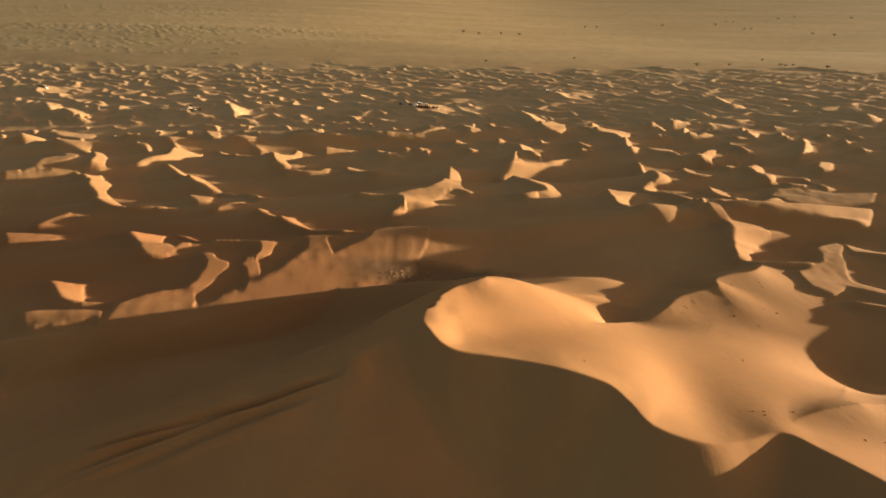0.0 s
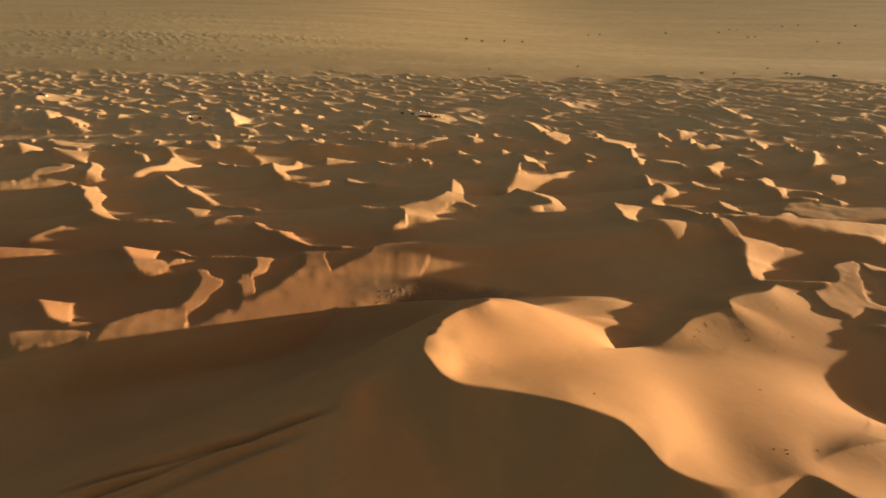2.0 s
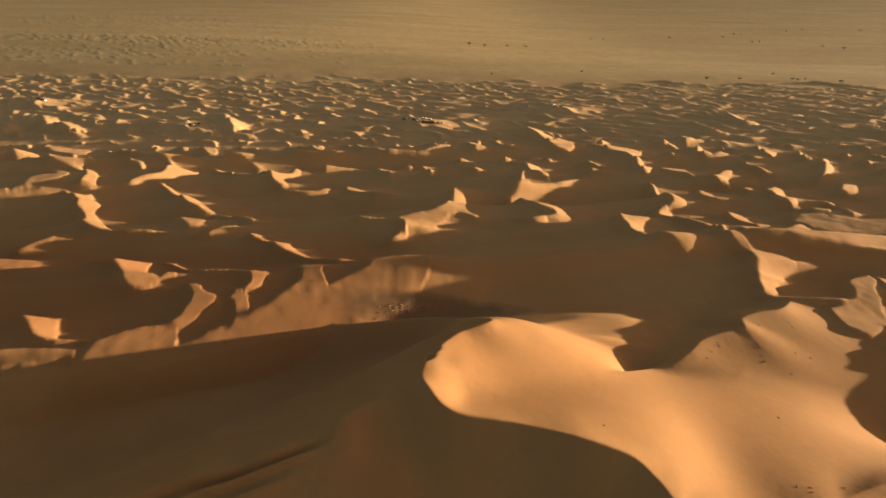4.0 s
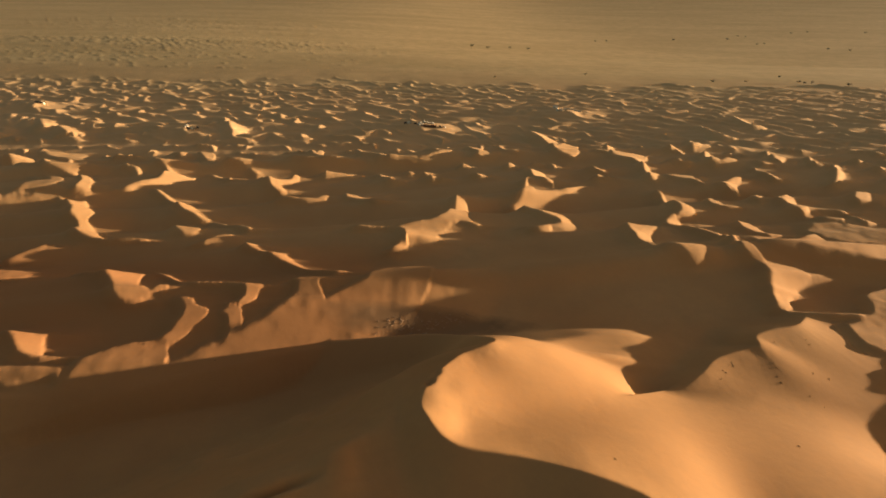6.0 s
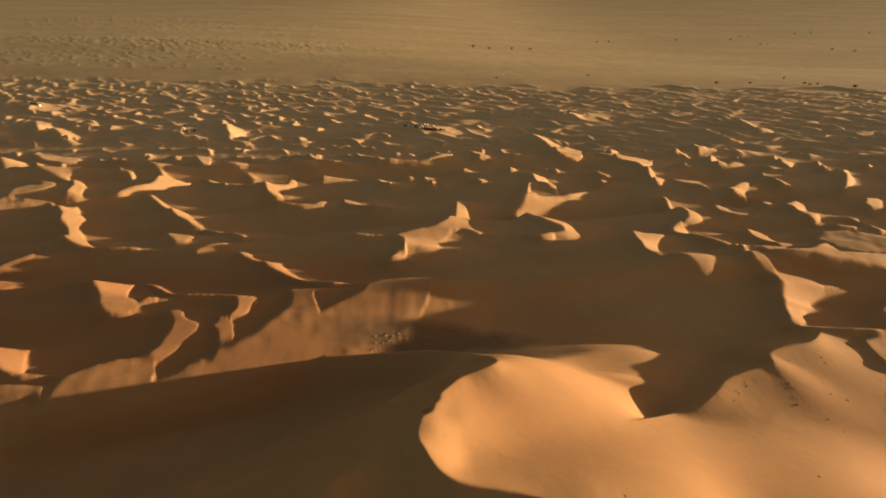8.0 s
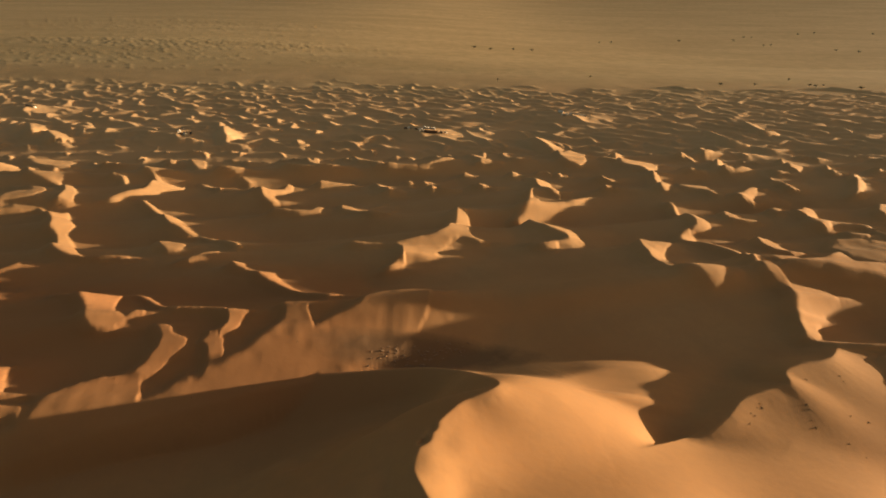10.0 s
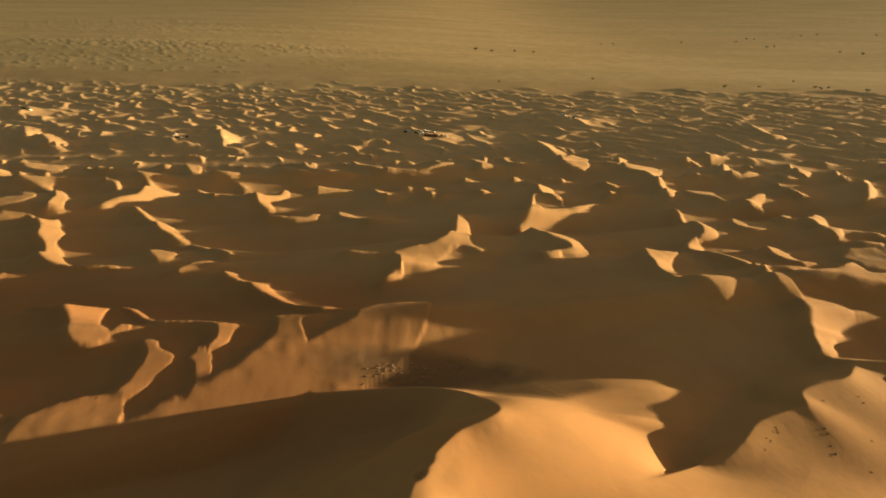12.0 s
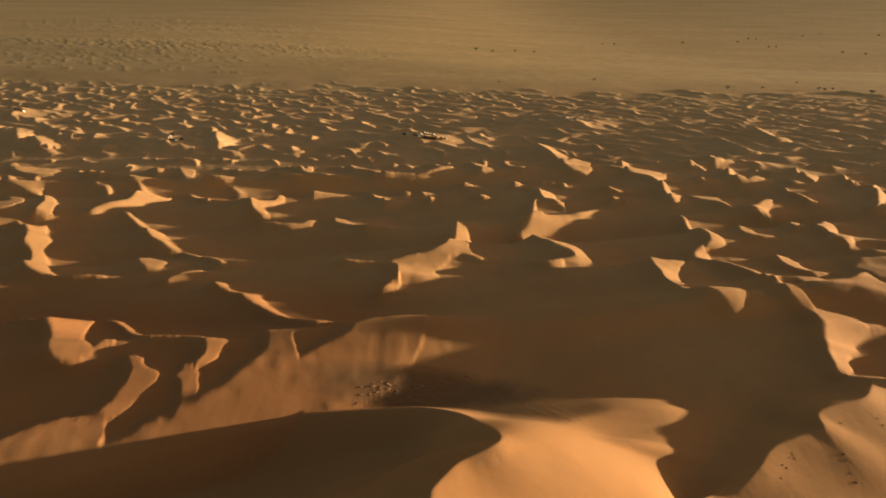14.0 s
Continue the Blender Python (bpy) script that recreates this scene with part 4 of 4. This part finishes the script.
def tent(w, l, h, cloth):
    """A ridge tent: low walls, a pitched roof with eaves, and a flap."""
    top = new("tent")
    part("side_walls", box(bmesh.new(), -w / 2, w / 2, -l / 2, l / 2, -0.4, h * 0.55, 0.98), cloth, top)
    bm = bmesh.new()
    sag = [(-1.12, 0.5), (-0.5, 0.74), (0, 1.0), (0.5, 0.74), (1.12, 0.5)]
    for under in (0.0, -0.06):
        rows = [[bm.verts.new((u * w / 2, s * l * 0.53, v * h + under)) for u, v in sag] for s in (-1, 1)]
        for i in range(4):
            f = (rows[0][i], rows[0][i + 1], rows[1][i + 1], rows[1][i])
            bm.faces.new(f if under == 0 else f[::-1])
    part("roof", bm, cloth, top)
    part("door_flap", box(bmesh.new(), -w * 0.18, w * 0.18, -l / 2 - 0.06, -l / 2 - 0.01, -0.3, h * 0.5, 0.9), flap_cloth, top, "brown cloth door flap")
    return top


def car(paint):
    """A four-wheel-drive car."""
    top = new("offroad_car")
    bm = bmesh.new()
    prof = [(-2.3, 0.55), (-2.35, 1.05), (-1.2, 1.15), (2.25, 1.12), (2.3, 0.6)]
    ring = [[bm.verts.new((s, x, z)) for x, z in prof] for s in (-0.92, 0.92)]
    bm.faces.new(ring[0])
    bm.faces.new(ring[1][::-1])
    for i in range(5):
        bm.faces.new((ring[0][i], ring[1][i], ring[1][(i + 1) % 5], ring[0][(i + 1) % 5]))
    bmesh.ops.recalc_face_normals(bm, faces=bm.faces)
    bmesh.ops.bevel(bm, geom=list(bm.edges), offset=0.06, segments=2, affect="EDGES")
    part("body", bm, paint, top)
    part("cabin", box(bmesh.new(), -0.86, 0.86, -1.1, 2.1, 1.1, 1.82, 0.86), glass, top, "dark glass cabin")
    part("roof", box(bmesh.new(), -0.78, 0.78, -0.85, 1.9, 1.815, 1.9, 0.95), paint, top)
    for x in (-0.85, 0.85):
        for y in (-1.4, 1.4):
            bm = bmesh.new()
            bmesh.ops.create_cone(bm, cap_ends=True, segments=14, radius1=0.4, radius2=0.4, depth=0.26, matrix=pose(x, y, 0.4, 0, 90, 0))
            part("wheel", bm, rubber, top)
    return top


def desert_tree(rng, height, spread):
    """A flat-topped desert tree: a forked trunk and a ragged crown of small leaf clumps."""
    top = new("desert_tree")
    bm = bmesh.new()
    tips = [(rng.uniform(-0.35, 0.35) * spread, rng.uniform(-0.35, 0.35) * spread, height * rng.uniform(0.6, 0.8)) for _ in range(4)]
    for tx, ty, tz in tips:
        fork = (tx * 0.15, ty * 0.15, height * 0.28)
        for (a, ra), (b, rb) in ((((0, 0, -0.5), 0.22), (fork, 0.17)), ((fork, 0.15), ((tx, ty, tz), 0.05))):
            rings = [[bm.verts.new((p[0] + rr * math.cos(k * 1.047), p[1] + rr * math.sin(k * 1.047), p[2])) for k in range(6)] for p, rr in ((a, ra), (b, rb))]
            for k in range(6):
                bm.faces.new((rings[0][k], rings[0][(k + 1) % 6], rings[1][(k + 1) % 6], rings[1][k]))
    part("trunk", bm, bark, top)
    bm = bmesh.new()
    for _ in range(260):
        tx, ty, tz = tips[rng.integers(4)]
        c = Vector((tx, ty, tz)) + Vector((rng.normal(0, spread * 0.2), rng.normal(0, spread * 0.2), rng.normal(0.05, 0.1) * height))
        d = 0.16 * rng.uniform(0.6, 1.6) * spread / 4
        n = Vector(rng.normal(0, 1, 3)).normalized()
        u = n.orthogonal().normalized() * d * 1.6
        v = n.cross(u).normalized() * d
        bm.faces.new([bm.verts.new(c + q) for q in (-u, v, u, -v)])
    part("crown", bm, leaf, top)
    return top


def grass_tuft(rng, size):
    """A clump of dry grass with sand heaped round its foot."""
    top = new("grass_tuft")
    bm = bmesh.new()
    for _ in range(46):
        a, lean, h = rng.uniform(0, 6.283), rng.uniform(0.5, 1.6), size * rng.uniform(0.2, 0.45)
        x, y = rng.normal(0, size * 0.5), rng.normal(0, size * 0.4)
        w = 0.07 * size
        dx, dy = math.cos(a), math.sin(a)
        base = [bm.verts.new((x - dy * w, y + dx * w, -0.2)), bm.verts.new((x + dy * w, y - dx * w, -0.2))]
        mid = [bm.verts.new((x + dx * lean * h * 0.4 + s * dy * w, y + dy * lean * h * 0.4 - s * dx * w, h * 0.6)) for s in (1, -1)]
        tip = bm.verts.new((x + dx * lean * h, y + dy * lean * h, h * 0.95))
        bm.faces.new((base[0], base[1], mid[0], mid[1]))
        bm.faces.new((mid[1], mid[0], tip))
    part("blades", bm, straw, top)
    return top


# trees far out on the plain
TREES = [(268, 1102), (492, 1035), (562, 1050), (678, 1138), (664, 1050), (669, 1038), (687, 1047), (726, 1003), (505, 1983), (553, 2000), (847, 2141), (1210, 2375), (1234, 2360), (1090, 2215), (1534, 2545), (1650, 2616), (1918, 2617), (1121, 2054), (1152, 2062), (1336, 1871), (1296, 1920), (81, 1042), (53, 1586), (98, 1587), (166, 1610), (220, 1614)]
rng = np.random.default_rng(21)
kinds = [desert_tree(rng, 4.6, 4.6), desert_tree(rng, 5.5, 6.0), desert_tree(rng, 3.6, 5.0)]
for ob in kinds:
    tagged(ob, "dark dusty desert tree with a flat ragged crown", "tree", "trees of the plain")
for i, (x, y) in enumerate(TREES):
    big = 1.0 if y < 1300 else 1.45
    if i < 3:
        place(kinds[i], x, y, 40 * i, 0.1, big)
    else:
        ob = copy_thing(kinds[i % 3], Matrix())
        place(ob, x, y, 67 * i, 0.1, big * rng.uniform(0.8, 1.2))

# camps among the far dunes
first_tent = tagged(tent(3.4, 4.2, 2.4, canvas), "small pale canvas ridge tent in a desert camp", "tent", "tents of the camps")
place(first_tent, -33.1, 649.2, 10)
for x, y, turn, size in ((-29.3, 649.7, 5, 1), (-26.0, 649.2, 14, 0.95), (-22.7, 648.7, 8, 1), (-51.0, 648.3, 40, 1.05), (143.6, 724.8, 20, 1), (148.4, 724.8, 15, 1.05), (153.1, 725.8, 10, 1), (158.8, 744.7, 12, 0.9),
                         (162.5, 742.8, 20, 0.9), (166.3, 741.8, 8, 0.9), (170.1, 738.0, 16, 0.9), (174.8, 735.2, 10, 0.9), (-309.0, 614.2, 30, 1.1), (-298.6, 605.7, 60, 1), (-561.3, 727.6, 5, 0.8)):
    place(copy_thing(first_tent, Matrix()), x, y, turn, 0, size)
place(tagged(tent(5.5, 5.5, 3.6, canvas), "large white canvas tent in the middle of a desert camp", "tent"), -36.4, 636.9, 20)
place(tagged(tent(6.5, 6.0, 3.6, canvas), "large sunlit pale tent beside a row of small ones", "tent"), 143.6, 743.7, 75)
place(tagged(tent(4.0, 15.0, 2.2, brown_canvas), "long low brown canvas tent in a desert camp", "tent"), -25.5, 634.1, 84)
first_car = tagged(car(dark_paint), "dark four-wheel-drive car parked in a desert camp", "car", "cars of the camps")
place(first_car, -42.5, 639.8, 70)
for x, y, turn in ((-13.2, 635.0, 30), (-55.8, 650.2, 100), (-302.4, 604.8, 80), (-294.8, 611.4, 15), (-316.6, 635.0, 60), (-573.6, 730.5, 20), (-568.9, 729.5, 100), (-565.1, 728.6, 70)):
    place(copy_thing(first_car, Matrix()), x, y, turn)
place(tagged(car(white_paint), "white four-wheel-drive car parked in a desert camp", "car"), -8.5, 635.0, 50)

# tufts of dry grass on the sunlit slopes
TUFTS = [(124, 207), (124, 206), (122, 205), (118, 202), (119, 201), (115, 197), (168, 226), (143, 208), (141, 201), (151, 222), (-104, 210), (-129, 239), (-138, 215), (-68, 240), (50, 136), (124, 205), (143, 206), (159, 205), (165, 203), (141, 198), (153, 187), (150, 192), (124, 160), (106, 124), (110, 124), (109, 122), (121, 125), (138, 114), (145, 114), (168, 223)]
tuft_kinds = [grass_tuft(rng, 0.5), grass_tuft(rng, 0.6), grass_tuft(rng, 0.4)]
for ob in tuft_kinds:
    tagged(ob, "small dark tuft of dry grass on a sand slope", "grass", "grass tufts")
for i, (x, y) in enumerate(TUFTS):
    ob = tuft_kinds[i] if i < 3 else copy_thing(tuft_kinds[i % 3], Matrix())
    place(ob, x, y, 50 * i, 0.0, rng.uniform(0.6, 1.0))

# broken plates of mud on the pan
bm = bmesh.new()
for _ in range(105):
    t = rng.uniform(0, 1.35)
    x, y = -33 + 33 * t + rng.normal(0, 2.0), 237 + 9 * t + rng.normal(0, 2.6)
    z, r, n = height_at(x, y), rng.uniform(0.25, 0.9), 7
    tilt = rng.normal(0, 0.12, 2)
    ring = [(r * rng.uniform(0.7, 1.2) * math.cos(k * 6.283 / n), r * rng.uniform(0.6, 1.1) * math.sin(k * 6.283 / n)) for k in range(n)]
    up = [bm.verts.new((x + a, y + b, z + 0.05 + a * tilt[0] + b * tilt[1])) for a, b in ring]
    low = [bm.verts.new((x + a * 0.95, y + b * 0.95, z - 0.4)) for a, b in ring]
    bm.faces.new(up)
    for k in range(n):
        bm.faces.new((low[k], low[(k + 1) % n], up[(k + 1) % n], up[k]))
crust = part("mud_crust", bm, crust_mud, None, "broken plates of dried brown mud on a pan")
tagged(crust, category="mud", kind="stuff")
